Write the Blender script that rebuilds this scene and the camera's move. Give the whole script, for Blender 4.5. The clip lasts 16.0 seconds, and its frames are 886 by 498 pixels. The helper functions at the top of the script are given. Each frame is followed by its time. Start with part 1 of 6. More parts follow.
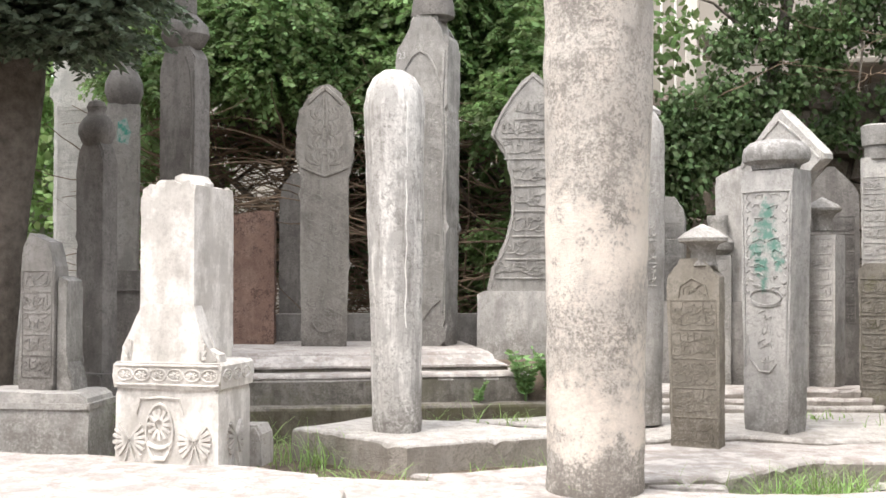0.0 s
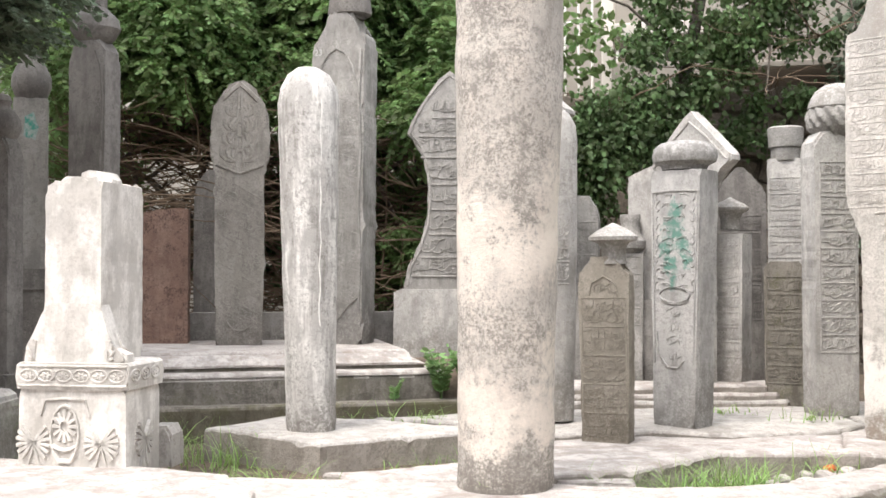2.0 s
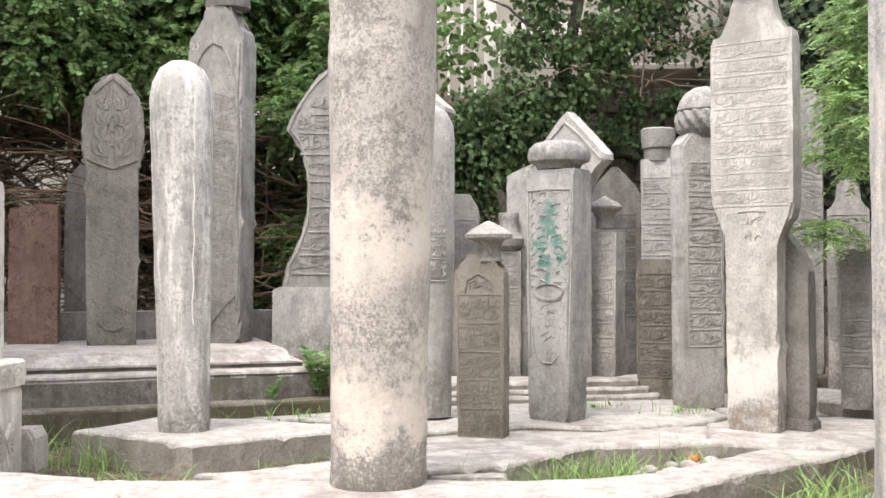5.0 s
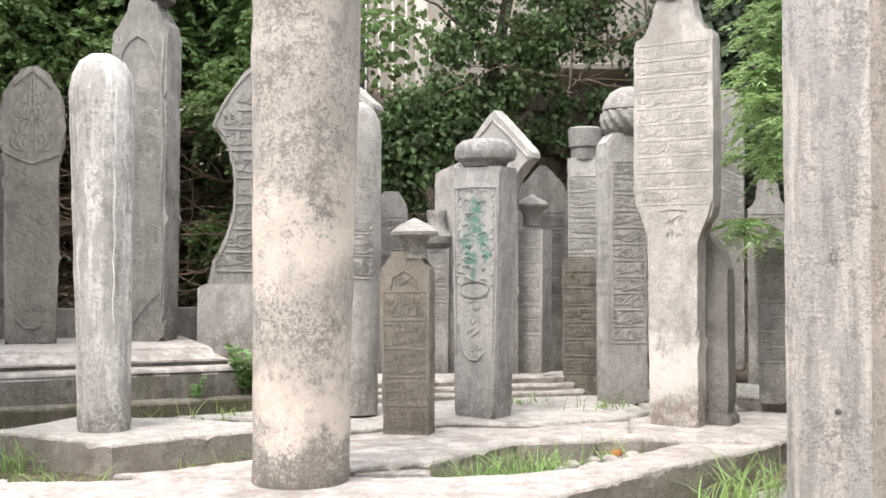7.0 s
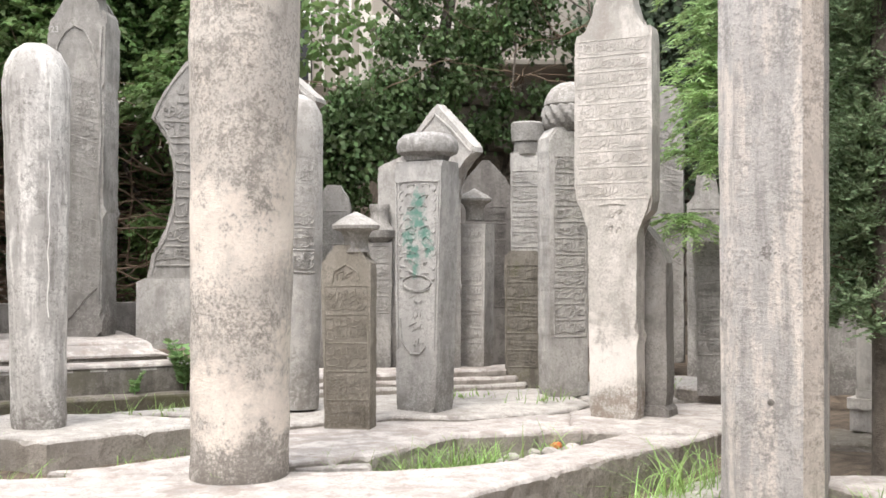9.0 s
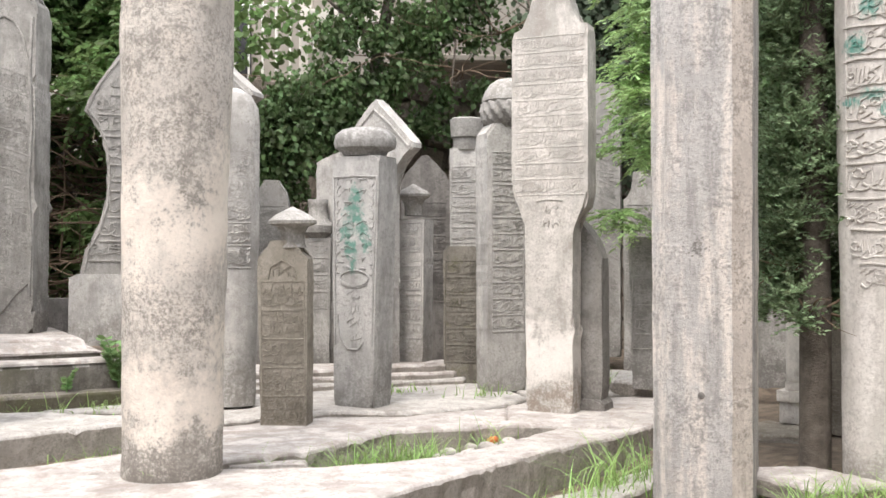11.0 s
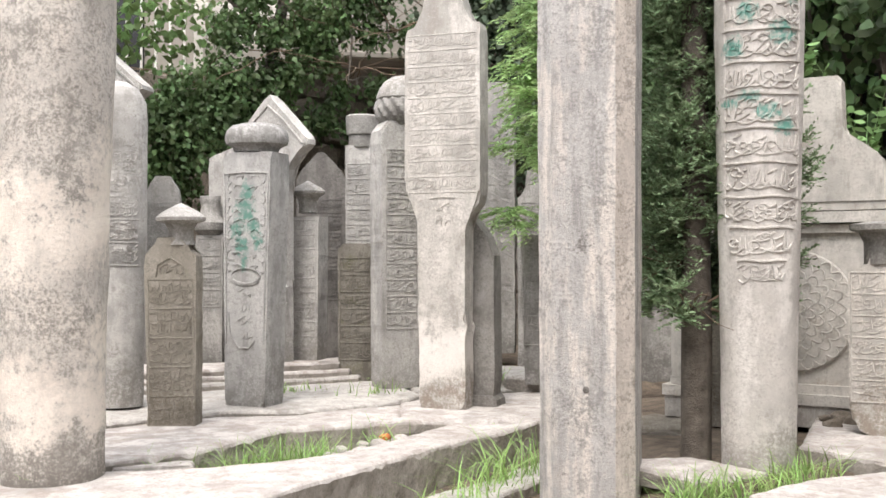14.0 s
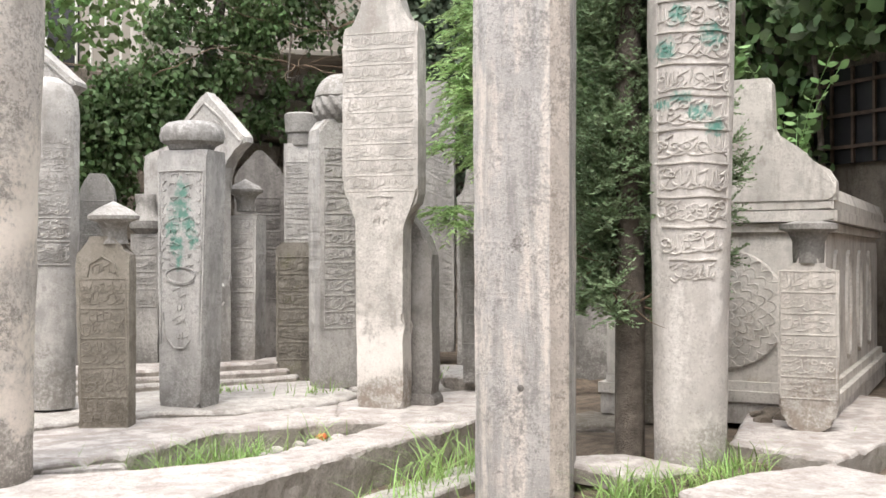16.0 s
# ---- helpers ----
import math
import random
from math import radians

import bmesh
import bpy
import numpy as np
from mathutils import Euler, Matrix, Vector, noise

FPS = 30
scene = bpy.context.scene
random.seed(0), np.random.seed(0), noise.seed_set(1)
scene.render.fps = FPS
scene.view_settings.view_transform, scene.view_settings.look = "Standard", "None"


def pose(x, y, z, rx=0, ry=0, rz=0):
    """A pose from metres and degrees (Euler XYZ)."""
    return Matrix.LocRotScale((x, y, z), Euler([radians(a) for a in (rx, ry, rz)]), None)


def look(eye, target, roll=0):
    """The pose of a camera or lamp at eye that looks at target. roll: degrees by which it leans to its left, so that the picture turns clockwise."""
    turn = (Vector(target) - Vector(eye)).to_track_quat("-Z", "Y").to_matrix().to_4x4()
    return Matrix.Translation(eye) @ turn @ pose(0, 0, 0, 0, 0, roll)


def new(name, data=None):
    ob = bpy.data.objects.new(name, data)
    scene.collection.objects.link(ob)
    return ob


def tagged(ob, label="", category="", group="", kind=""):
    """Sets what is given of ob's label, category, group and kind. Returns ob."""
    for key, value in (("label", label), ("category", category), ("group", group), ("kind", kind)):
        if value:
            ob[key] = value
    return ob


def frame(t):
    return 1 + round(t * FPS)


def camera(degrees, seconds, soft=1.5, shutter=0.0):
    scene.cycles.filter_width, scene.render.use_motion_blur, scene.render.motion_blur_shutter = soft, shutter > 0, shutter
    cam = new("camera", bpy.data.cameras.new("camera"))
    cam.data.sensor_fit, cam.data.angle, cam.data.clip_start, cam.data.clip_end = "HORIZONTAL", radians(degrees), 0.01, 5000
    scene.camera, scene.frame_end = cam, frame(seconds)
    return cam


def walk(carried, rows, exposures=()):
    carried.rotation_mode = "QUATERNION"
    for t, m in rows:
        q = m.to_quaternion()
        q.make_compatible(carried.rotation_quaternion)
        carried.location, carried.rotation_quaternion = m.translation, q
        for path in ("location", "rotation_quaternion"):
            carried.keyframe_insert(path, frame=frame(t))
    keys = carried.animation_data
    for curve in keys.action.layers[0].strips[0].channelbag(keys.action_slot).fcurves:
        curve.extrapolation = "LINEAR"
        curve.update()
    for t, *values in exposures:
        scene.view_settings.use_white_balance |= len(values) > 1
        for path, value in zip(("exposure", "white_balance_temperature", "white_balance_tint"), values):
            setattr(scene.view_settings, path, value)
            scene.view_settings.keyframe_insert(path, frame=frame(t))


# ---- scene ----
cam = camera(46.6, 16.0, soft=1.6)
ROWS = [
    (0.0, 0.0014, -0.0017, 0.6813, 91.511, -0.086, 0.000),
    (0.5, 0.0116, -0.0007, 0.6805, 91.521, -0.080, -1.057),
    (1.0, 0.0195, -0.0050, 0.6818, 91.461, -0.067, -2.108),
    (1.5, 0.0320, -0.0085, 0.6828, 91.442, -0.066, -3.220),
    (2.0, 0.0383, -0.0108, 0.6828, 91.397, -0.044, -4.274),
    (2.5, 0.0488, -0.0116, 0.6810, 91.394, -0.033, -5.346),
    (3.0, 0.0579, -0.0163, 0.6814, 91.374, -0.013, -6.337),
    (3.5, 0.0659, -0.0144, 0.6796, 91.376, -0.013, -7.434),
    (4.0, 0.0747, -0.0166, 0.6801, 91.361, 0.042, -8.434),
    (6.5, 0.1161, -0.0303, 0.6793, 91.196, -0.010, -13.242),
    (7.0, 0.1238, -0.0324, 0.6774, 91.166, 0.006, -14.089),
    (7.5, 0.1259, -0.0350, 0.6770, 91.070, 0.024, -14.909),
    (8.0, 0.1341, -0.0354, 0.6769, 90.955, 0.000, -15.600),
    (8.5, 0.1395, -0.0362, 0.6743, 90.906, 0.007, -16.324),
    (11.0, 0.1664, -0.0455, 0.6737, 90.613, 0.036, -20.236),
    (11.5, 0.1741, -0.0485, 0.6738, 90.534, 0.028, -21.134),
    (12.0, 0.1818, -0.0521, 0.6736, 90.471, 0.066, -22.117),
    (12.5, 0.1892, -0.0547, 0.6713, 90.499, 0.059, -23.017),
    (13.0, 0.1967, -0.0590, 0.6724, 90.480, 0.072, -23.922),
    (13.5, 0.2006, -0.0611, 0.6706, 90.497, 0.066, -24.789),
    (14.0, 0.2076, -0.0637, 0.6709, 90.490, 0.094, -25.625),
    (14.5, 0.2129, -0.0652, 0.6735, 90.449, 0.120, -26.411),
    (15.0, 0.2209, -0.0699, 0.6720, 90.443, 0.135, -27.246),
    (15.5, 0.2274, -0.0723, 0.6732, 90.421, 0.135, -28.062),
    (16.0, 0.2308, -0.0763, 0.6722, 90.412, 0.110, -28.754),
    ]
walk(cam, [(t, pose(x, y, z, rx, ry, rz)) for t, x, y, z, rx, ry, rz in ROWS], [(0.0, 1.43), (4.0, 1.38), (7.5, 1.31), (16.0, 1.32)])

# ---- world and light: a bright overcast day ----
world = bpy.data.worlds.new("overcast_sky")
scene.world = world
world.use_nodes = True
wn = world.node_tree
sky = wn.nodes.new("ShaderNodeTexSky")
sky.sky_type = 'NISHITA'
sky.sun_disc = False
sky.sun_elevation, sky.sun_rotation = radians(65), radians(225)
sky.dust_density, sky.air_density, sky.ozone_density = 6.0, 1.0, 0.6
soft_sky = wn.nodes.new("ShaderNodeMixRGB")
soft_sky.inputs[0].default_value = 0.72
soft_sky.inputs[2].default_value = (9.0, 9.1, 9.4, 1)
wn.links.new(sky.outputs[0], soft_sky.inputs[1])
wn.links.new(soft_sky.outputs[0], wn.nodes["Background"].inputs[0])
wn.nodes["Background"].inputs[1].default_value = 0.152

sun = new("sun", bpy.data.lights.new("sun", 'SUN'))
sun.data.energy, sun.data.angle, sun.data.color = 1.2, radians(20), (1.0, 0.96, 0.92)
sun.matrix_world = look((-2.6, 1.0, 8.0), (0.6, 4.2, 0))

# ---- materials ----
def nodes_of(name):
    m = bpy.data.materials.new(name)
    m.use_nodes = True
    t = m.node_tree
    return m, t, t.nodes["Principled BSDF"]


def N(t, kind, **kw):
    n = t.nodes.new(kind)
    for k, v in kw.items():
        n.inputs[k].default_value = v
    return n


def mixc(t, fac, a, b, mode='MIX'):
    n = t.nodes.new("ShaderNodeMixRGB")
    n.blend_type = mode
    for sock, v in zip(n.inputs, (fac, a, b)):
        if isinstance(v, bpy.types.NodeSocket):
            t.links.new(v, sock)
        elif isinstance(v, (int, float)):
            sock.default_value = v
        else:
            sock.default_value = (*v, 1)
    return n.outputs[0]


def ramp(t, src, lo, hi):
    n = t.nodes.new("ShaderNodeMapRange")
    n.inputs[1].default_value, n.inputs[2].default_value = lo, hi
    t.links.new(src, n.inputs[0])
    return n.outputs[0]


def coords(t, stretch=(1, 1, 1)):
    tc, info = t.nodes.new("ShaderNodeTexCoord"), t.nodes.new("ShaderNodeObjectInfo")
    mul = t.nodes.new("ShaderNodeVectorMath")
    mul.operation = 'SCALE'
    mul.inputs[0].default_value = (37, 19, 53)
    t.links.new(info.outputs["Random"], mul.inputs["Scale"])
    mp = t.nodes.new("ShaderNodeVectorMath")
    mp.operation = 'MULTIPLY_ADD'
    mp.inputs[1].default_value = stretch
    t.links.new(tc.outputs["Object"], mp.inputs[0])
    t.links.new(mul.outputs[0], mp.inputs[2])
    return mp.outputs[0]


def noise_tex(t, vec, scale, detail=4, rough=0.6):
    n = N(t, "ShaderNodeTexNoise", Scale=scale, Detail=detail, Roughness=rough)
    t.links.new(vec, n.inputs["Vector"])
    return n.outputs["Fac"]


def math2(t, op, a, b):
    n = t.nodes.new("ShaderNodeMath")
    n.operation = op
    for sock, v in zip(n.inputs, (a, b)):
        if isinstance(v, bpy.types.NodeSocket):
            t.links.new(v, sock)
        else:
            sock.default_value = v
    return n.outputs[0]


def stone(name, base, dark=(0.12, 0.105, 0.09), pale=(0.72, 0.68, 0.63), grime=0.6, wash=0.5, speck=0.5, stain=None, rough=0.85, relief=0.5, bands=(), foot=0.0, streak=0.4, lichen=0.5, patch=None, mud=None, pits=0.4):
    """Weathered marble or limestone: broad tone, washed and dirty runs, lichen specks gathered in patches, pitting.
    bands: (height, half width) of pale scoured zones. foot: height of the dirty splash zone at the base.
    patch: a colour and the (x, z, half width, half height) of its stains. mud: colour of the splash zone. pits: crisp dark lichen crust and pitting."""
    m, t, b = nodes_of(name)
    v = coords(t)
    run = coords(t, (2.2 + 5 * streak, 2.2 + 5 * streak, 1.3 - 0.85 * streak))
    blot = noise_tex(t, v, 7.5, 6, 0.65)
    broad = noise_tex(t, v, 3.2, 5, 0.6)
    mid = noise_tex(t, v, 17, 5, 0.7)
    fine = noise_tex(t, v, 95, 5, 0.75)
    runs = noise_tex(t, run, 2.4, 6, 0.65)
    runs2 = noise_tex(t, run, 3.7, 7, 0.7)
    col = mixc(t, ramp(t, broad, 0.36, 0.62), [c * 0.66 for c in base], base)
    col = mixc(t, math2(t, 'MULTIPLY', ramp(t, math2(t, 'ADD', math2(t, 'MULTIPLY', blot, 0.6), math2(t, 'MULTIPLY', fine, 0.4)), 0.53, 0.62), 0.3 + 0.2 * grime), col, dark)
    w = math2(t, 'ADD', math2(t, 'MULTIPLY', runs, 0.3 + 0.35 * streak), math2(t, 'ADD', math2(t, 'MULTIPLY', mid, 0.25), math2(t, 'MULTIPLY', blot, 0.45 - 0.35 * streak)))
    col = mixc(t, math2(t, 'MULTIPLY', ramp(t, w, 0.475, 0.555), wash), col, pale)
    zone = None
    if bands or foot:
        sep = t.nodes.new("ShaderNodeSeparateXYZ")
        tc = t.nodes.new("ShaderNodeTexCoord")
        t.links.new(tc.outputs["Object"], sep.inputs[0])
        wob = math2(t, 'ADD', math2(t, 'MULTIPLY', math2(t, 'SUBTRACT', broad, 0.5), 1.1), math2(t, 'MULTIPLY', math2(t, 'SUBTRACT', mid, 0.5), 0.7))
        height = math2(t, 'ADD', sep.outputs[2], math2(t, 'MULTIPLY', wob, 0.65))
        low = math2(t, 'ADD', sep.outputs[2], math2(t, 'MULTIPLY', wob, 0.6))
    for zc, hw in bands:
        near = ramp(t, math2(t, 'ABSOLUTE', math2(t, 'SUBTRACT', height, zc), 0.0), hw * 1.25, hw * 0.3)
        zone = near if zone is None else math2(t, 'MAXIMUM', zone, near)
    if zone is not None:
        worn = ramp(t, math2(t, 'ADD', math2(t, 'MULTIPLY', mid, 0.55), math2(t, 'MULTIPLY', fine, 0.45)), 0.6, 0.42)
        col = mixc(t, math2(t, 'MULTIPLY', zone, math2(t, 'ADD', 0.35, math2(t, 'MULTIPLY', worn, 0.5))), col, pale)
    dk = math2(t, 'ADD', math2(t, 'MULTIPLY', runs2, 0.3 + 0.35 * streak), math2(t, 'ADD', math2(t, 'MULTIPLY', mid, 0.28), math2(t, 'MULTIPLY', math2(t, 'SUBTRACT', 1.0, blot), 0.42 - 0.35 * streak)))
    dmask = math2(t, 'MULTIPLY', ramp(t, dk, 0.565 - 0.1 * grime, 0.645 - 0.1 * grime), grime)
    if zone is not None:
        dmask = math2(t, 'MULTIPLY', dmask, math2(t, 'SUBTRACT', 1.0, math2(t, 'MULTIPLY', zone, 0.85)))
    col = mixc(t, dmask, col, dark)
    gather = math2(t, 'ADD', math2(t, 'MULTIPLY', fine, 0.44), math2(t, 'ADD', math2(t, 'MULTIPLY', broad, 0.3), math2(t, 'MULTIPLY', mid, 0.31)))
    if zone is not None:
        gather = math2(t, 'SUBTRACT', gather, math2(t, 'MULTIPLY', zone, 0.075))
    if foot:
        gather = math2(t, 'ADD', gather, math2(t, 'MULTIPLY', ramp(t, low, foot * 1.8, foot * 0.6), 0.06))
    smask = math2(t, 'MULTIPLY', ramp(t, gather, 0.52, 0.60), speck)
    col = mixc(t, smask, col, [c * lichen for c in base])
    crust = noise_tex(t, v, 46, 9, 0.84)
    spread = math2(t, 'ADD', crust, math2(t, 'ADD', math2(t, 'MULTIPLY', math2(t, 'SUBTRACT', blot, 0.5), 0.28), math2(t, 'MULTIPLY', math2(t, 'SUBTRACT', broad, 0.5), 0.22)))
    if zone is not None:
        spread = math2(t, 'SUBTRACT', spread, math2(t, 'MULTIPLY', zone, 0.09))
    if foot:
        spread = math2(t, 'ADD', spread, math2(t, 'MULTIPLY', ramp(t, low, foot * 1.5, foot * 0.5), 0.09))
    col = mixc(t, math2(t, 'MULTIPLY', ramp(t, spread, 0.555, 0.60), pits), col, [c * 0.85 for c in dark])
    light = noise_tex(t, v, 150, 3, 0.6)
    col = mixc(t, math2(t, 'MULTIPLY', ramp(t, light, 0.56, 0.68), speck * 0.4), col, pale)
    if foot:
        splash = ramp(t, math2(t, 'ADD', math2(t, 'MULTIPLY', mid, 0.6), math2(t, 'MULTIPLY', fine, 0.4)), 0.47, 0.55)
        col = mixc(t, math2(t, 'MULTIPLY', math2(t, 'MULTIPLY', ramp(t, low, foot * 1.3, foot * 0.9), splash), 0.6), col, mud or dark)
    if stain:
        colour, scale, lo, hi = stain
        col = mixc(t, ramp(t, math2(t, 'ADD', math2(t, 'MULTIPLY', noise_tex(t, v, scale, 4, 0.6), 0.75), math2(t, 'MULTIPLY', fine, 0.25)), lo, hi), col, colour)
    if patch:
        tint, spots = patch
        where = t.nodes.new("ShaderNodeTexCoord")
        axis = t.nodes.new("ShaderNodeSeparateXYZ")
        t.links.new(where.outputs["Object"], axis.inputs[0])
        cover = None
        for px, pz, rx, rz in spots:
            ex = math2(t, 'MULTIPLY', math2(t, 'SUBTRACT', axis.outputs[0], px), 1 / rx)
            ez = math2(t, 'MULTIPLY', math2(t, 'SUBTRACT', axis.outputs[2], pz), 1 / rz)
            q = math2(t, 'SUBTRACT', 1.0, math2(t, 'ADD', math2(t, 'MULTIPLY', ex, ex), math2(t, 'MULTIPLY', ez, ez)))
            cover = q if cover is None else math2(t, 'MAXIMUM', cover, q)
        ragged = math2(t, 'ADD', math2(t, 'MULTIPLY', math2(t, 'SUBTRACT', noise_tex(t, v, 42, 4, 0.65), 0.5), 4.2), math2(t, 'MULTIPLY', math2(t, 'SUBTRACT', fine, 0.5), 1.6))
        col = mixc(t, math2(t, 'MULTIPLY', ramp(t, math2(t, 'ADD', math2(t, 'MAXIMUM', cover, -1.6), ragged), 0.1, 1.1), 0.85), col, tint)
    t.links.new(col, b.inputs["Base Color"])
    b.inputs["Roughness"].default_value = rough
    b.inputs["Specular IOR Level"].default_value = 0.25
    bump = N(t, "ShaderNodeBump", Strength=relief, Distance=0.008)
    t.links.new(math2(t, 'ADD', math2(t, 'MULTIPLY', mid, 0.7), math2(t, 'ADD', math2(t, 'MULTIPLY', fine, 0.45), math2(t, 'MULTIPLY', crust, 0.5))), bump.inputs["Height"])
    t.links.new(bump.outputs[0], b.inputs["Normal"])
    return m


def plain(name, base, rough=0.7, vary=0.25, scale=8, island=0.0, bump_s=0.0, transl=0.0):
    m, t, b = nodes_of(name)
    v = coords(t)
    col = mixc(t, ramp(t, noise_tex(t, v, scale, 5), 0.3, 0.7), [c * (1 - vary) for c in base], [min(1, c * (1 + vary)) for c in base])
    if island:
        geo = t.nodes.new("ShaderNodeNewGeometry")
        hsv = N(t, "ShaderNodeHueSaturation")
        t.links.new(col, hsv.inputs["Color"])
        for sock, lo, hi in (("Value", 1 - island, 1 + island * 1.3), ("Hue", 0.5 - island * 0.05, 0.5 + island * 0.05)):
            mr = t.nodes.new("ShaderNodeMapRange")
            mr.inputs[3].default_value, mr.inputs[4].default_value = lo, hi
            t.links.new(geo.outputs["Random Per Island"], mr.inputs[0])
            t.links.new(mr.outputs[0], hsv.inputs[sock])
        col = hsv.outputs[0]
    t.links.new(col, b.inputs["Base Color"])
    b.inputs["Roughness"].default_value = rough
    b.inputs["Specular IOR Level"].default_value = 0.3
    if bump_s:
        bump = N(t, "ShaderNodeBump", Strength=bump_s, Distance=0.01)
        t.links.new(noise_tex(t, v, scale * 5, 6), bump.inputs["Height"])
        t.links.new(bump.outputs[0], b.inputs["Normal"])
    if transl:
        tr = t.nodes.new("ShaderNodeBsdfTranslucent")
        t.links.new(col, tr.inputs["Color"])
        mx = t.nodes.new("ShaderNodeMixShader")
        mx.inputs[0].default_value = transl
        t.links.new(b.outputs[0], mx.inputs[1])
        t.links.new(tr.outputs[0], mx.inputs[2])
        t.links.new(mx.outputs[0], t.nodes["Material Output"].inputs[0])
    return m


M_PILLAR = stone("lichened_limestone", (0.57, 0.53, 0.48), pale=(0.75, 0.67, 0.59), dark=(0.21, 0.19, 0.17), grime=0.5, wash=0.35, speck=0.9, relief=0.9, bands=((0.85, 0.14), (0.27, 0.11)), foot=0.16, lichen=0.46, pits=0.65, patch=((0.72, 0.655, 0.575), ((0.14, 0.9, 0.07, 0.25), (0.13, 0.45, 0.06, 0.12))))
M_PILLAR_B = stone("grey_limestone", (0.51, 0.49, 0.47), pale=(0.70, 0.635, 0.57), dark=(0.22, 0.21, 0.2), grime=0.6, wash=0.75, speck=0.8, relief=0.9, streak=0.8, pits=0.6)
M_PILLAR_W = stone("warm_crusted_limestone", (0.58, 0.52, 0.465), pale=(0.76, 0.69, 0.62), dark=(0.26, 0.22, 0.18), grime=0.5, wash=0.6, speck=0.9, relief=1.0, streak=0.5, pits=0.7)
M_WHITE = stone("white_marble", (0.6, 0.57, 0.53), pale=(0.82, 0.79, 0.75), dark=(0.32, 0.29, 0.26), grime=0.5, wash=0.7, speck=0.25, relief=0.3, pits=0.2)
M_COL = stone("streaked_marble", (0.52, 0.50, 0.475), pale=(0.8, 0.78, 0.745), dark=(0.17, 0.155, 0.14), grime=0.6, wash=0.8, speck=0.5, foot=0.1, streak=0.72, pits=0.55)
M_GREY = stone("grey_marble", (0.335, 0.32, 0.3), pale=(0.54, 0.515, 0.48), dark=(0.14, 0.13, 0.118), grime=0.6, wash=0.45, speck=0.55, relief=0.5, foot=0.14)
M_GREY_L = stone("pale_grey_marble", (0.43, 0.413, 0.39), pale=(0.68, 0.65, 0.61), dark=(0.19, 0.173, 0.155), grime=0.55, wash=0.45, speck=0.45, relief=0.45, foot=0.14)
M_DARK = stone("dark_weathered_stone", (0.17, 0.157, 0.145), pale=(0.35, 0.33, 0.305), dark=(0.07, 0.065, 0.06), grime=0.5, wash=0.35, speck=0.5)
M_GREY_D = stone("grimy_grey_marble", (0.3, 0.282, 0.262), pale=(0.42, 0.4, 0.38), dark=(0.11, 0.1, 0.09), grime=0.55, wash=0.4, speck=0.5, foot=0.14)
M_GREY_B = stone("brownish_grey_marble", (0.3, 0.278, 0.25), pale=(0.48, 0.45, 0.41), dark=(0.12, 0.108, 0.095), grime=0.55, wash=0.35, speck=0.6, relief=0.6, foot=0.14)
M_BROWN = stone("brown_stained_marble", (0.28, 0.252, 0.212), pale=(0.41, 0.375, 0.325), dark=(0.13, 0.112, 0.085), grime=0.6, wash=0.45, speck=0.55, foot=0.15)
M_MOSSY = stone("mossy_stone", (0.22, 0.2, 0.17), pale=(0.34, 0.315, 0.275), dark=(0.07, 0.063, 0.05), grime=0.7, wash=0.3, speck=0.6, stain=((0.12, 0.115, 0.065), 9, 0.54, 0.68))
M_WARM = stone("warm_white_marble", (0.57, 0.535, 0.49), pale=(0.76, 0.71, 0.65), dark=(0.25, 0.225, 0.2), grime=0.5, wash=0.6, speck=0.5, relief=0.45, foot=0.15, mud=(0.2, 0.155, 0.115))
M_TALL = stone("cream_patched_marble", (0.53, 0.5, 0.46), pale=(0.74, 0.695, 0.65), dark=(0.27, 0.235, 0.205), grime=0.5, wash=0.6, speck=0.5, relief=0.5, bands=((0.3, 0.13),), foot=0.15, mud=(0.2, 0.15, 0.11))
M_SARC = stone("sarcophagus_marble", (0.58, 0.55, 0.505), pale=(0.73, 0.69, 0.64), dark=(0.2, 0.175, 0.15), grime=0.55, wash=0.4, speck=0.35, relief=0.4, pits=0.25, stain=((0.3, 0.245, 0.195), 5, 0.56, 0.7))
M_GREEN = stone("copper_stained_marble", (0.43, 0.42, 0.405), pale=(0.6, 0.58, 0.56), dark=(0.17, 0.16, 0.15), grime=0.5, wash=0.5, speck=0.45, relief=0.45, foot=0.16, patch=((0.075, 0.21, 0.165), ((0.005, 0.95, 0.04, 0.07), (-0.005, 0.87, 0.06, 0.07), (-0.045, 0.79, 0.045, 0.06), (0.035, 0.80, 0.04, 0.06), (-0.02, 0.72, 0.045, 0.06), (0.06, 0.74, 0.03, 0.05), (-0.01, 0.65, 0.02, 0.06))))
M_INS = stone("warm_carved_marble", (0.58, 0.545, 0.505), pale=(0.74, 0.705, 0.665), dark=(0.25, 0.225, 0.2), grime=0.4, wash=0.6, speck=0.4, foot=0.07, patch=((0.06, 0.25, 0.2), ((-0.09, 1.35, 0.035, 0.045), (-0.1, 1.17, 0.03, 0.02), (0.02, 1.14, 0.05, 0.032), (0.07, 1.09, 0.035, 0.035), (-0.04, 1.19, 0.04, 0.025), (0.06, 1.39, 0.05, 0.045), (-0.05, 1.46, 0.045, 0.04), (0.09, 1.53, 0.035, 0.05), (-0.02, 1.55, 0.055, 0.03))))
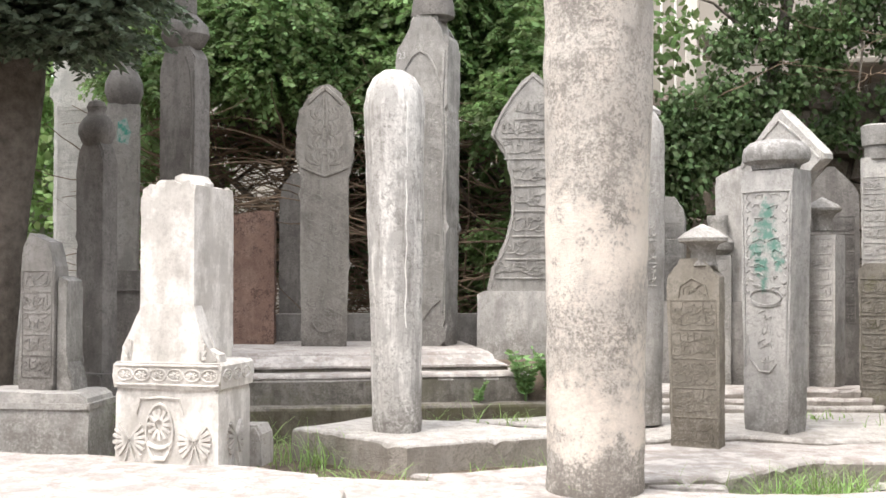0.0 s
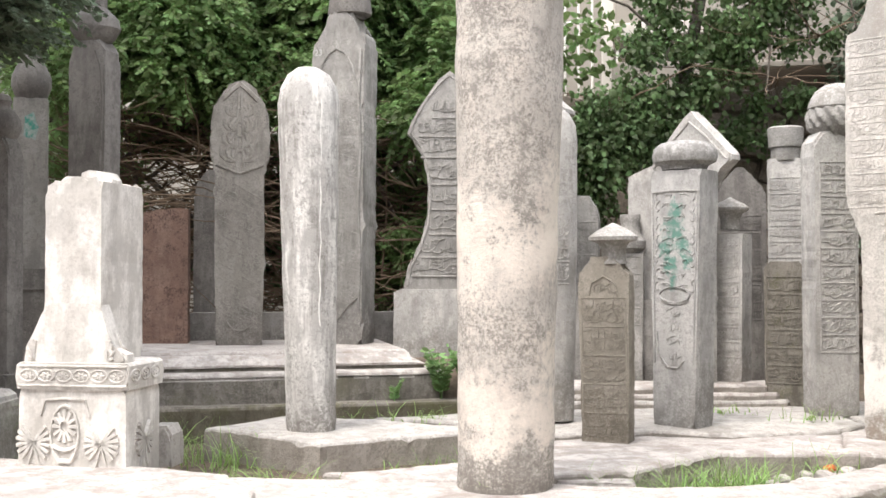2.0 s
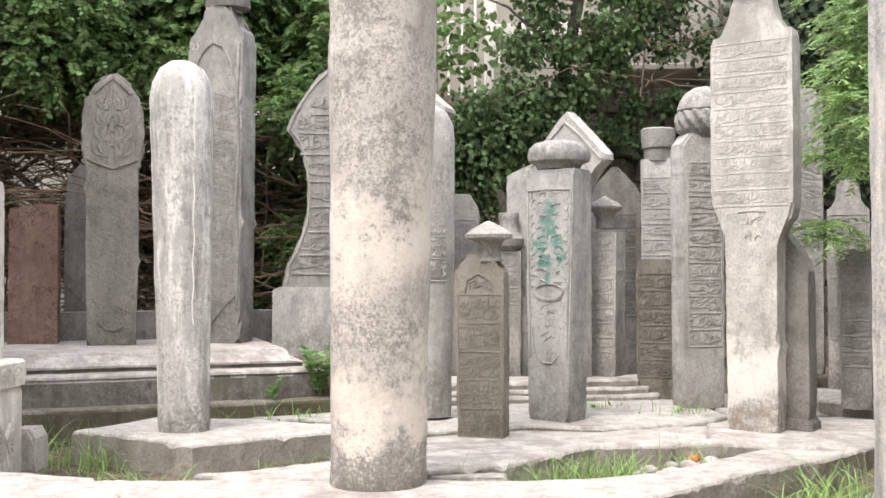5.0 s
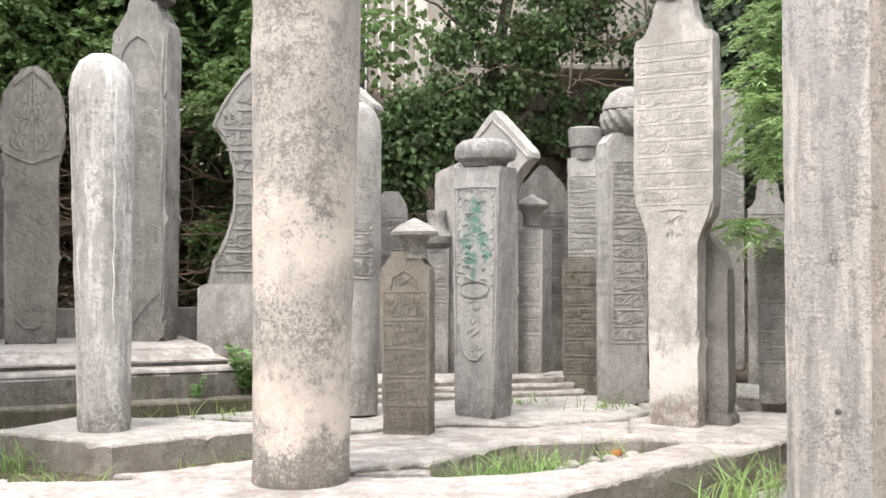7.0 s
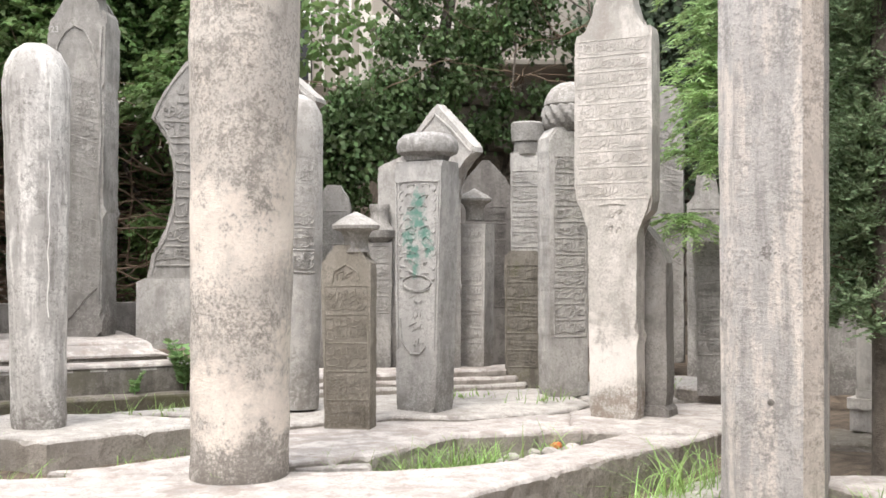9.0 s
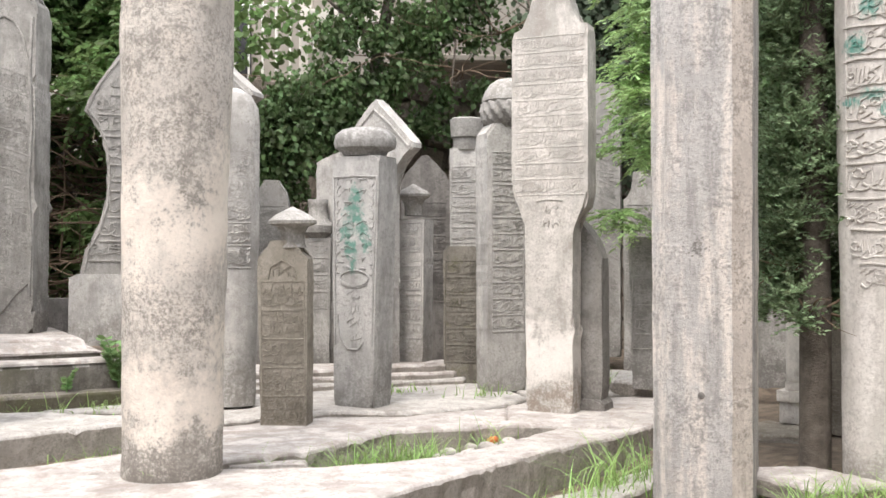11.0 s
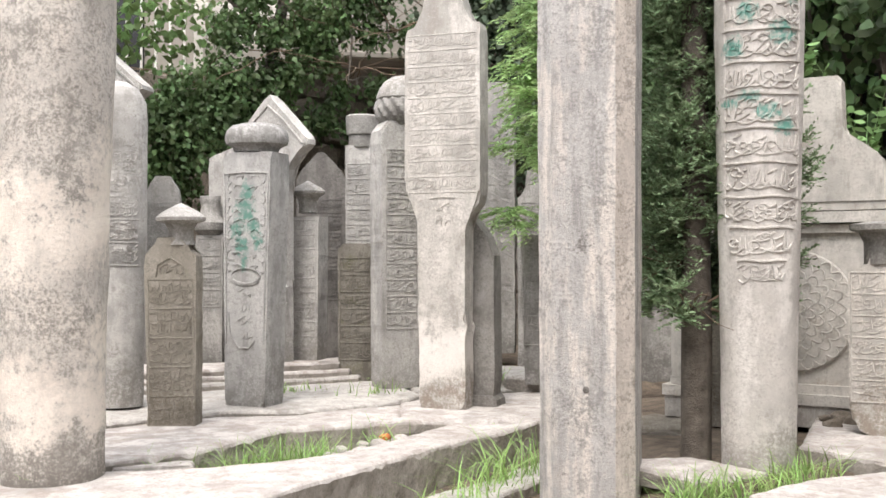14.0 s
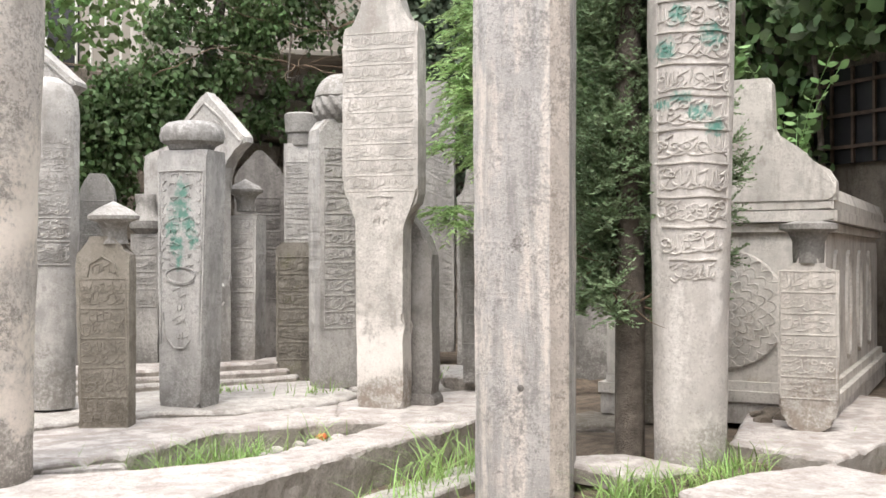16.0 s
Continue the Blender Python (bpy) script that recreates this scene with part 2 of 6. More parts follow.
M_SLAB = stone("worn_slab_marble", (0.455, 0.42, 0.392), pale=(0.642, 0.606, 0.574), dark=(0.25, 0.2, 0.17), grime=0.62, wash=0.6, speck=0.45, relief=0.8)
M_SLAB_D = stone("grey_slab_stone", (0.46, 0.435, 0.405), pale=(0.66, 0.625, 0.585), dark=(0.17, 0.145, 0.12), grime=0.5, wash=0.5, speck=0.5, relief=0.7)
M_EDGE = stone("darker_slab_side", (0.36, 0.325, 0.29), pale=(0.56, 0.515, 0.47), dark=(0.15, 0.13, 0.105), grime=0.42, wash=0.2, speck=0.6, relief=1.0)
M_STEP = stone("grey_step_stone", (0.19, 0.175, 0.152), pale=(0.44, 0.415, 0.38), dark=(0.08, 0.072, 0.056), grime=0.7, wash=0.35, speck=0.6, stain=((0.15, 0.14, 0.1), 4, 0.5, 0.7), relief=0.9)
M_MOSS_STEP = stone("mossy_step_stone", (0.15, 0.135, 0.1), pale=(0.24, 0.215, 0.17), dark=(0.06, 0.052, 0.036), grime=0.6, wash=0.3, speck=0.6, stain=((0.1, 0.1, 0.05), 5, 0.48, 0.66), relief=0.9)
M_GRANITE = stone("red_granite", (0.27, 0.172, 0.135), pale=(0.42, 0.3, 0.25), dark=(0.1, 0.065, 0.052), grime=0.5, wash=0.3, speck=1.0, relief=0.9, lichen=0.35)
M_RUBBLE = stone("rubble_stone", (0.185, 0.155, 0.125), pale=(0.31, 0.265, 0.22), dark=(0.05, 0.045, 0.036), grime=0.6, wash=0.35, speck=0.5, relief=0.9)
M_COPPER = stone("verdigris_stain", (0.36, 0.4, 0.375), pale=(0.42, 0.46, 0.43), dark=(0.13, 0.29, 0.24), grime=0.6, wash=0.3, speck=0.3, stain=((0.05, 0.235, 0.185), 16, 0.45, 0.56))
M_GREY_W = stone("pale_lichened_marble", (0.56, 0.55, 0.52), pale=(0.74, 0.73, 0.7), dark=(0.26, 0.27, 0.24), grime=0.5, wash=0.6, speck=0.5, relief=0.5)
# base colour lowered so that it carries the tree shade on the facade
M_WALL = plain("cream_render", (0.31, 0.285, 0.25), 0.9, 0.12, 2, bump_s=0.2)
M_WALL_W = plain("pale_plaster", (0.55, 0.515, 0.47), 0.9, 0.15, 2, bump_s=0.2)
M_RAIL = plain("white_painted_metal", (0.72, 0.7, 0.66), 0.5, 0.1, 20)
M_GLASS_D = plain("dark_window", (0.03, 0.03, 0.032), 0.2, 0.2, 3)
M_RUST = plain("rusty_metal", (0.075, 0.052, 0.04), 0.8, 0.3, 20)
M_SOIL = plain("soil", (0.125, 0.098, 0.074), 0.95, 0.5, 14, bump_s=0.8)
M_BARK = plain("bark", (0.12, 0.102, 0.085), 0.9, 0.4, 25, bump_s=0.9)
M_TWIG = plain("twig_bark", (0.16, 0.115, 0.08), 0.9, 0.3, 20)
M_LEAF = plain("hedge_leaf", (0.165, 0.245, 0.095), 0.5, 0.4, 2.2, island=0.45, transl=0.55)
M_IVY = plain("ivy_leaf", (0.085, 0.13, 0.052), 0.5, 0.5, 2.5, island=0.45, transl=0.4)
M_FERN = plain("bright_conifer_needles", (0.3, 0.42, 0.18), 0.6, 0.25, 3, island=0.35, transl=0.45)
M_JUN = plain("juniper_needles", (0.2, 0.27, 0.15), 0.7, 0.3, 3, island=0.45, transl=0.3)
M_CYP = plain("dark_conifer_needles", (0.1, 0.13, 0.085), 0.7, 0.3, 3, island=0.45, transl=0.2)
M_GRASS = plain("grass_blade", (0.26, 0.38, 0.13), 0.6, 0.25, 3, island=0.4, transl=0.35)
M_WEED = plain("weed_leaf", (0.19, 0.31, 0.12), 0.6, 0.2, 3, island=0.3, transl=0.35)
M_ORANGE = plain("terracotta", (0.55, 0.16, 0.06), 0.8, 0.2, 20)
M_DROP = plain("white_dripped_lime", (0.78, 0.77, 0.74), 0.8, 0.15, 30)
M_PAINT = plain("white_number_paint", (0.5, 0.49, 0.47), 0.8, 0.1, 30)

# ---- builders ----
rng = random.Random(7)


def finish(name, bm, material, parent=None, label="", smooth=False):
    me = bpy.data.meshes.new(name)
    bmesh.ops.recalc_face_normals(bm, faces=bm.faces)
    bm.to_mesh(me)
    bm.free()
    return put(name, me, material, parent, label, smooth)


def put(name, me, material, parent=None, label="", smooth=False):
    me.materials.append(material)
    many = name in ("foliage", "inner_foliage", "twig", "crown", "leaf")
    if smooth:
        me.polygons.foreach_set("use_smooth", [True] * len(me.polygons))
        me.set_sharp_from_angle(angle=radians(38))
    ob = new(name, me)
    if parent:
        ob.parent = parent
    if label:
        ob["label"] = label
    if many:
        ob["kind"] = "stuff"
    return ob


part = finish


def thing(name, x, y, z, rz, label, category, group="", tilt=0.0, lean=0.0):
    e = new(name)
    e.empty_display_size = 0.1
    e.matrix_world = pose(x, y, z, tilt, lean, rz)
    return tagged(e, label, category, group)


def resample(pts, step):
    out = []
    for (ax, az), (bx, bz) in zip(pts, pts[1:] + pts[:1]):
        n = max(1, int(math.hypot(bx - ax, bz - az) / step))
        out += [(ax + (bx - ax) * i / n, az + (bz - az) * i / n) for i in range(n)]
    return out


def bm_prism(pts, depth, bevel=0.009, rough=0.004, step=0.035, y0=0.0):
    """An upright outline (x, z), seen from the front, given a depth; its edges are worn and rounded."""
    seed = rng.random() * 90
    ring = []
    for x, z in resample(pts, step):
        n = noise.noise_vector(Vector((x * 14 + seed, z * 14, seed)))
        m = noise.noise_vector(Vector((x * 45 + seed, z * 45, seed)))
        ring.append((x + (n.x * 0.35 + m.x * 0.6) * rough, z + (n.z * 0.35 + m.z * 0.6) * rough))
    bm = bmesh.new()
    a = [bm.verts.new((x, y0 - depth / 2, z)) for x, z in ring]
    c = [bm.verts.new((x, y0 + depth / 2, z)) for x, z in ring]
    n = len(ring)
    f, k = bm.faces.new(a), bm.faces.new(c[::-1])
    for i in range(n):
        bm.faces.new((a[i], c[i], c[(i + 1) % n], a[(i + 1) % n]))
    if bevel:
        bmesh.ops.bevel(bm, geom=list(f.edges) + list(k.edges), offset=bevel, segments=2, affect='EDGES', clamp_overlap=True)
    return bm


def bm_lathe(profile, sides=28, rough=0.0, squash=1.0, facets=False, twist=0, flute=0.0):
    """Turned body from (radius, z) pairs, from the bottom up."""
    bm = bmesh.new()
    seed = rng.random() * 50
    rings = []
    for j, (r, z) in enumerate(profile):
        ring = []
        for i in range(sides):
            a = 2 * math.pi * (i + 0.5) / sides
            k = r
            if flute:
                k *= 1 + flute * math.sin(a * twist + z * 75)
            x, y = k * math.cos(a), k * math.sin(a) * squash
            if rough:
                v = noise.noise_vector(Vector((x * 9 + seed, y * 9, z * 9)))
                x, y = x + v.x * rough, y + v.y * rough
            ring.append(bm.verts.new((x, y, z)))
        rings.append(ring)
    for lo, hi in zip(rings, rings[1:]):
        for i in range(sides):
            bm.faces.new((lo[i], lo[(i + 1) % sides], hi[(i + 1) % sides], hi[i]))
    bm.faces.new(rings[0][::-1])
    bm.faces.new(rings[-1])
    return bm


def smooth_profile(pairs, step=0.05):
    out = []
    for (r0, z0), (r1, z1) in zip(pairs, pairs[1:]):
        n = max(1, int(math.hypot(r1 - r0, z1 - z0) / step))
        out += [(r0 + (r1 - r0) * i / n, z0 + (z1 - z0) * i / n) for i in range(n)]
    return out + [pairs[-1]]


def bm_slab(poly, top, thick, bevel=0.014, rough=0.012, step=0.03, seed=None):
    """A flat stone lying on the ground, from its plan; chipped rounded rim, rough split sides, uneven top."""
    seed = rng.random() * 90 if seed is None else seed
    area = sum(a[0] * b[1] - b[0] * a[1] for a, b in zip(poly, poly[1:] + poly[:1]))
    plan = resample(poly if area > 0 else poly[::-1], step)
    n = len(plan)
    bm = bmesh.new()
    levels = ((-thick, 0.0), (-thick * 0.66, 0.0), (-thick * 0.36, 0.0), (-bevel, 0.0), (-bevel * 0.35, 0.35), (0.0, 1.0))
    rings = []
    for dz, inset in levels:
        ring = []
        for i, (x, y) in enumerate(plan):
            ax, ay = plan[i - 2]
            bx, by = plan[(i + 2) % n]
            l = math.hypot(bx - ax, by - ay) or 1
            nx, ny = (by - ay) / l, (ax - bx) / l
            w = noise.noise(Vector((x * 7 + seed, y * 7, seed))) * 0.6 + noise.noise(Vector((x * 31 + seed, y * 31, seed))) * 0.3
            side = noise.noise(Vector((x * 16 + seed, y * 16, dz * 30))) * 0.5
            chip = max(0.0, noise.noise(Vector((x * 23 + seed, y * 23, 5))) - 0.12) * 2.2
            out = rough * (w + (side if inset == 0 else 0)) - bevel * inset * (1 + chip)
            z = top + dz * (1 + chip) if dz > -thick * 0.3 else top + dz
            z += 0.010 * noise.noise(Vector((x * 3 + seed, y * 3, 0))) + 0.003 * noise.noise(Vector((x * 17 + seed, y * 17, 0)))
            ring.append(bm.verts.new((x + nx * out, y + ny * out, z)))
        rings.append(ring)
    for k, (lo, hi) in enumerate(zip(rings, rings[1:])):
        for i in range(n):
            g = bm.faces.new((lo[i], lo[(i + 1) % n], hi[(i + 1) % n], hi[i]))
            # side faces take the second, darker stone; rim and top keep the first
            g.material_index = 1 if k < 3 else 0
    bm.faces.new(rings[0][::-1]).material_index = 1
    bm.faces.new(rings[-1])
    bmesh.ops.triangulate(bm, faces=[g for g in bm.faces if len(g.verts) > 4])
    return bm


def slab(poly, top, thick, material, label, name="grave_slab", category="grave slab", group=""):
    cx, cy = sum(p[0] for p in poly) / len(poly), sum(p[1] for p in poly) / len(poly)
    bm = bm_slab([(x - cx, y - cy) for x, y in poly], 0, thick)
    ob = finish(name, bm, material)
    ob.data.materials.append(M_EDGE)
    ob.location = (cx, cy, top)
    return tagged(ob, label, category, group)


def mesh_of(name, verts, faces):
    me = bpy.data.meshes.new(name)
    me.from_pydata(verts, [], faces)
    me.update()
    return me


class Strokes:
    """Raised carved bars: each a bent ridge of trapezoid section, laid on a face by a mapping (x, z, height)."""

    def __init__(self, place):
        self.place, self.v, self.f = place, [], []

    def bar(self, pts, width, height=0.005):
        start = len(self.v)
        for i, (x, z) in enumerate(pts):
            a, b = pts[max(i - 1, 0)], pts[min(i + 1, len(pts) - 1)]
            dx, dz = b[0] - a[0], b[1] - a[1]
            l = math.hypot(dx, dz) or 1
            nx, nz = -dz / l * width / 2, dx / l * width / 2
            for k, h in ((1, -0.002), (0.6, height), (-0.6, height), (-1, -0.002)):
                self.v.append(self.place(x + nx * k, z + nz * k, h))
        for i in range(len(pts) - 1):
            s = start + 4 * i
            for k in range(3):
                self.f.append((s + k, s + k + 1, s + k + 5, s + k + 4))
        e = start + 4 * (len(pts) - 1)
        self.f += [(start + 3, start + 2, start + 1, start), (e, e + 1, e + 2, e + 3)]

    def row(self, x0, x1, z0, z1, slant=0.0, dense=1.0, rise=0.0035):
        """One line of worn relief: short bars and hooks."""
        h, r = z1 - z0, rng
        n = max(4, int((x1 - x0) / (h * 0.20) * dense))
        for i in range(n):
            cx = x0 + (x1 - x0) * (i + r.uniform(0.2, 0.8)) / n
            zb = z0 + slant * (cx - x0)
            kind = r.random()
            w = max(0.004, h * r.uniform(0.07, 0.11))
            if kind < 0.35:
                z = zb + h * r.uniform(0.12, 0.25)
                self.bar([(cx, z), (cx + r.uniform(-0.06, 0.06) * h, z + h * r.uniform(0.3, 0.6))], w, rise)
            elif kind < 0.8:
                l, z = h * r.uniform(0.25, 0.5), zb + h * r.uniform(0.2, 0.65)
                s = r.choice((-1, 1))
                self.bar([(cx + l * u, z + s * h * 0.22 * (u * u * 4 - 0.5)) for u in (-0.5, -0.25, 0, 0.25, 0.5)], w, rise)
            else:
                l, z = h * r.uniform(0.2, 0.4), zb + h * r.uniform(0.25, 0.75)
                self.bar([(cx - l, z - l * 0.5), (cx, z + l * 0.1), (cx + l, z + l * 0.5)], w, rise)

    def flow_line(self, x0, x1, z0, z1, rise=0.004, dense=1.0):
        """A full line of flowing relief: long bowls, tall stems, loops and dots that fill the band and overlap."""
        h, r = z1 - z0, rng
        w = max(0.004, h * 0.075)
        x = x0
        while x < x1 - h * 0.2:
            l = min(h * r.uniform(0.45, 1.0), x1 - x)
            zb = z0 + h * r.uniform(0.12, 0.38)
            dip = h * r.uniform(0.1, 0.26)
            self.bar([(x + l * u, zb + dip * (4 * (u - 0.5) ** 2 - 0.55) + h * 0.16 * u) for u in (0, 0.17, 0.34, 0.5, 0.67, 0.84, 1)], w, rise)
            x += l * r.uniform(0.5, 0.72) / dense
        x = x0 + h * 0.1
        while x < x1 - h * 0.1:
            k = r.random()
            if k < 0.42:
                za, lean = z0 + h * r.uniform(0.2, 0.45), r.uniform(-0.1, 0.16) * h
                self.bar([(x, za), (x + lean * 0.4, za + h * 0.25), (x + lean, min(z1, za + h * r.uniform(0.42, 0.62)))], w * 0.95, rise)
            elif k < 0.74:
                q, zc = h * r.uniform(0.09, 0.15), z0 + h * r.uniform(0.45, 0.78)
                self.bar([(x + q * 1.3 * math.cos(a * 0.95), zc + q * math.sin(a * 0.95)) for a in range(7)], w * 0.85, rise)
            else:
                zc = z0 + h * r.uniform(0.66, 0.9)
                self.bar([(x - h * 0.14, zc - h * 0.05), (x, zc), (x + h * 0.16, zc + h * 0.09)], w * 0.9, rise)
            x += h * r.uniform(0.16, 0.3) / dense

    def rows(self, x0, x1, z0, z1, count, slant=0.0, dense=1.0):
        h = (z1 - z0) / count
        for i in range(count):
            self.row(x0 + 0.006, x1 - 0.006, z0 + i * h + h * 0.06, z0 + (i + 1) * h - h * 0.06, slant, dense)

    def lines(self, x0, x1, z0, z1, count, slant=0.0, width=0.007):
        for i in range(count + 1):
            z = z0 + (z1 - z0) * i / count
            self.bar([(x0 + (x1 - x0) * u, z + slant * (x1 - x0) * u) for u in (0, 0.25, 0.5, 0.75, 1)], width)

    def done(self, name, material, parent, label=""):
        if self.v:
            ob = put(name, mesh_of(name, self.v, self.f), material, parent, label)
            if name == "inscription":
                ob["kind"] = "stuff"
            return ob


def flat(y):
    return lambda x, z, h: (x, y - h, z)


def round_face(radius_at):
    def place(x, z, h):
        r = radius_at(z)
        a = x / r
        return ((r + h) * math.sin(a), -(r + h) * math.cos(a), z)
    return place


def inscription(parent, material, x0, x1, z0, z1, count, y, slant=0.0, place=None, dense=1.0, border=True, rise=0.0035):
    place = place or flat(y)
    h = (z1 - z0) / count
    for i in range(count):
        s = Strokes(place)
        if slant:
            s.place = lambda x, z, up: place(x, z + slant * (x - x0), up)
        if h > 0.095:
            s.flow_line(x0 + 0.006, x1 - 0.006, z0 + (i + 0.07) * h, z0 + (i + 0.6) * h, rise, dense)
            s.flow_line(x0 + 0.006, x1 - 0.006, z0 + (i + 0.42) * h, z0 + (i + 0.93) * h, rise, dense)
        else:
            s.flow_line(x0 + 0.006, x1 - 0.006, z0 + (i + 0.08) * h, z0 + (i + 0.92) * h, rise, dense)
        ob = s.done("inscription", material, parent)
        ob["kind"] = "stuff"
    for i in range(count + 1):
        d = Strokes(place)
        z = z0 + h * i
        d.bar([(x0 + (x1 - x0) * u, z + slant * (x1 - x0) * u) for u in (0, 0.25, 0.5, 0.75, 1)], 0.006, rise)
        d.done("divider", material, parent)
    if border:
        for x in (x0, x1):
            d = Strokes(place)
            d.bar([(x, z0), (x, (z0 + z1) / 2), (x, z1)], 0.006, rise)
            d.done("border", material, parent)


def tube(path, r0, r1, sides=6, rough=0.0):
    v, f = [], []
    n = len(path)
    for i, p in enumerate(path):
        a, b = Vector(path[max(i - 1, 0)]), Vector(path[min(i + 1, n - 1)])
        d = (b - a).normalized()
        u = d.cross(Vector((0.3, 0.2, 1)) if abs(d.z) < 0.9 else Vector((1, 0, 0))).normalized()
        w = d.cross(u)
        r = r0 + (r1 - r0) * i / (n - 1)
        for k in range(sides):
            a2 = 2 * math.pi * k / sides
            rr = r * (1 + rough * rng.uniform(-1, 1))
            v.append(tuple(Vector(p) + u * rr * math.cos(a2) + w * rr * math.sin(a2)))
    for i in range(n - 1):
        for k in range(sides):
            f.append((i * sides + k, i * sides + (k + 1) % sides, (i + 1) * sides + (k + 1) % sides, (i + 1) * sides + k))
    f += [tuple(range(sides))[::-1], tuple(range((n - 1) * sides, n * sides))]
    return v, f


def joined(chunks):
    v, f = [], []
    for cv, cf in chunks:
        o = len(v)
        v += cv
        f += [tuple(i + o for i in face) for face in cf]
    return v, f


def leaf_mesh(name, centres, dirs, size, gen, wide=0.5, fold=0.25):
    """Many small folded leaves: one diamond of four triangles each."""
    n = len(centres)
    d = dirs / np.linalg.norm(dirs, axis=1)[:, None]
    side = np.cross(d, gen.normal(size=(n, 3)))
    side /= np.linalg.norm(side, axis=1)[:, None]
    up = np.cross(side, d)
    s = size * gen.uniform(0.6, 1.3, n)[:, None]
    base = centres - d * s * 0.5
    k = s * wide * 0.5
    lift = up * s * fold * 0.5
    pts = np.stack([base, centres - d * s * 0.2 + side * k + lift, centres + d * s * 0.15 + side * k * 0.85 + lift, centres + d * s * 0.5, centres + d * s * 0.15 - side * k * 0.85 + lift, centres - d * s * 0.2 - side * k + lift], 1)
    verts = pts.reshape(-1, 3)
    idx = np.arange(n)[:, None, None] * 6 + np.array([[0, 1, 5], [1, 2, 5], [2, 4, 5], [2, 3, 4]])[None]
    me = bpy.data.meshes.new(name)
    faces = idx.reshape(-1, 3)
    me.vertices.add(len(verts))
    me.vertices.foreach_set("co", verts.ravel())
    me.loops.add(faces.size)
    me.loops.foreach_set("vertex_index", faces.ravel().astype(np.int32))
    me.polygons.add(len(faces))
    me.polygons.foreach_set("loop_start", np.arange(0, faces.size, 3, dtype=np.int32))
    me.update(calc_edges=True)
    return me


def blob_points(gen, blobs, count, shell=0.45):
    """Points in a union of ellipsoids (centre, radii), thicker towards their skins, with clumps and gaps."""
    w = np.array([b[3] * b[4] * b[5] for b in blobs]) ** 0.67
    which = gen.choice(len(blobs), count, p=w / w.sum())
    B = np.array(blobs)[which]
    d = gen.normal(size=(count, 3))
    d /= np.linalg.norm(d, axis=1)[:, None]
    r = 1 - shell * gen.random(count) ** 1.4
    p = B[:, :3] + d * B[:, 3:6] * r[:, None]
    knots = p[gen.choice(count, max(count // 35, 1))]
    pull = knots[gen.integers(0, len(knots), count)]
    near = np.linalg.norm(pull - p, axis=1) < 0.3
    p[near] = p[near] * 0.55 + pull[near] * 0.45
    p += gen.normal(scale=0.03, size=p.shape)
    return p, d

# ---- ground ----
def build_ground():
    bm = bmesh.new()
    xs = [-60, -20, -8] + [-4 + 0.2 * i for i in range(56)] + [9, 20, 60]
    ys = [-60, -20, -5] + [1.0 + 0.2 * i for i in range(46)] + [12, 25, 60]
    grid = []
    for y in ys:
        row = []
        for x in xs:
            z = -0.17 + 0.03 * noise.noise(Vector((x * 1.3, y * 1.3, 0))) + 0.012 * noise.noise(Vector((x * 6, y * 6, 3)))
            bed = max(0.0, min(1.0, (y - 3.3) / 0.25)) * max(0.0, min(1.0, (2.6 - x) / 0.3)) if x < (2.3 if y > 2.9 else 2.1) else max(0.0, min(1.0, (x - 2.3 + max(0.0, min(0.2, 2.9 - y))) / 0.2)) * max(0.0, min(1.0, (y - 2.15) / 0.15))
            if y < 4.4:
                z += (0.055 if x < (2.3 if y > 2.9 else 2.1) else 0.135) * bed
            else:
                z += 0.055 * bed * max(0.0, 1 - (y - 4.4) / 0.8)
            if y > 4.95:
                z += 0.16 * min(1, (y - 4.95) / 0.35)
            if y > 5.1 and x < 1.0:
                z += 0.22 * min(1, (y - 5.1) / 0.35) * min(1, (1.0 - x) / 0.4)
            edge = 1.9 if x > 2.15 else 2.4
            if y < edge:
                z -= 0.5 * min(1, (edge - y) / 1.0)
            row.append(bm.verts.new((x, y, z)))
        grid.append(row)
    for a, b in zip(grid, grid[1:]):
        for i in range(len(xs) - 1):
            bm.faces.new((a[i], a[i + 1], b[i + 1], b[i]))
    tagged(finish("ground", bm, M_SOIL, smooth=True), "bare brown earth with scattered weeds between the graves", "ground", kind="structure")


build_ground()

# ---- paving: grave frames and slabs ----
slab([(-2.9, 4.22), (-1.25, 3.80), (-0.70, 3.62), (-0.42, 3.50), (-0.30, 3.2), (-0.25, 2.2), (-2.9, 2.2)], 0.018, 0.16, M_SLAB, "broad pale worn marble slab in the foreground")
slab([(-0.75, 3.42), (-0.42, 3.56), (0.1, 3.46), (0.62, 3.36), (0.95, 3.27), (1.2, 3.28), (1.7, 3.49), (2.07, 3.72), (2.40, 3.60), (1.475, 3.10), (1.0, 2.79), (0.4, 2.3), (-0.75, 2.25)], -0.008, 0.16, M_SLAB, "pale worn marble slab with a long chipped kerb")
slab([(0.62, 3.50), (1.0, 3.58), (1.4, 3.86), (1.72, 3.84), (1.93, 3.95), (2.09, 4.3), (1.55, 4.23), (1.25, 4.33), (0.72, 4.22), (0.5, 3.95)], -0.006, 0.12, M_SLAB, "pale marble slab under the small inscribed headstone")
slab([(1.74, 3.85), (2.09, 3.73), (2.42, 3.61), (3.05, 4.05), (2.85, 4.40), (2.28, 4.46), (2.08, 4.3), (1.92, 3.94)], 0.0, 0.13, M_SLAB, "pale cracked marble slab under the tall headstone")
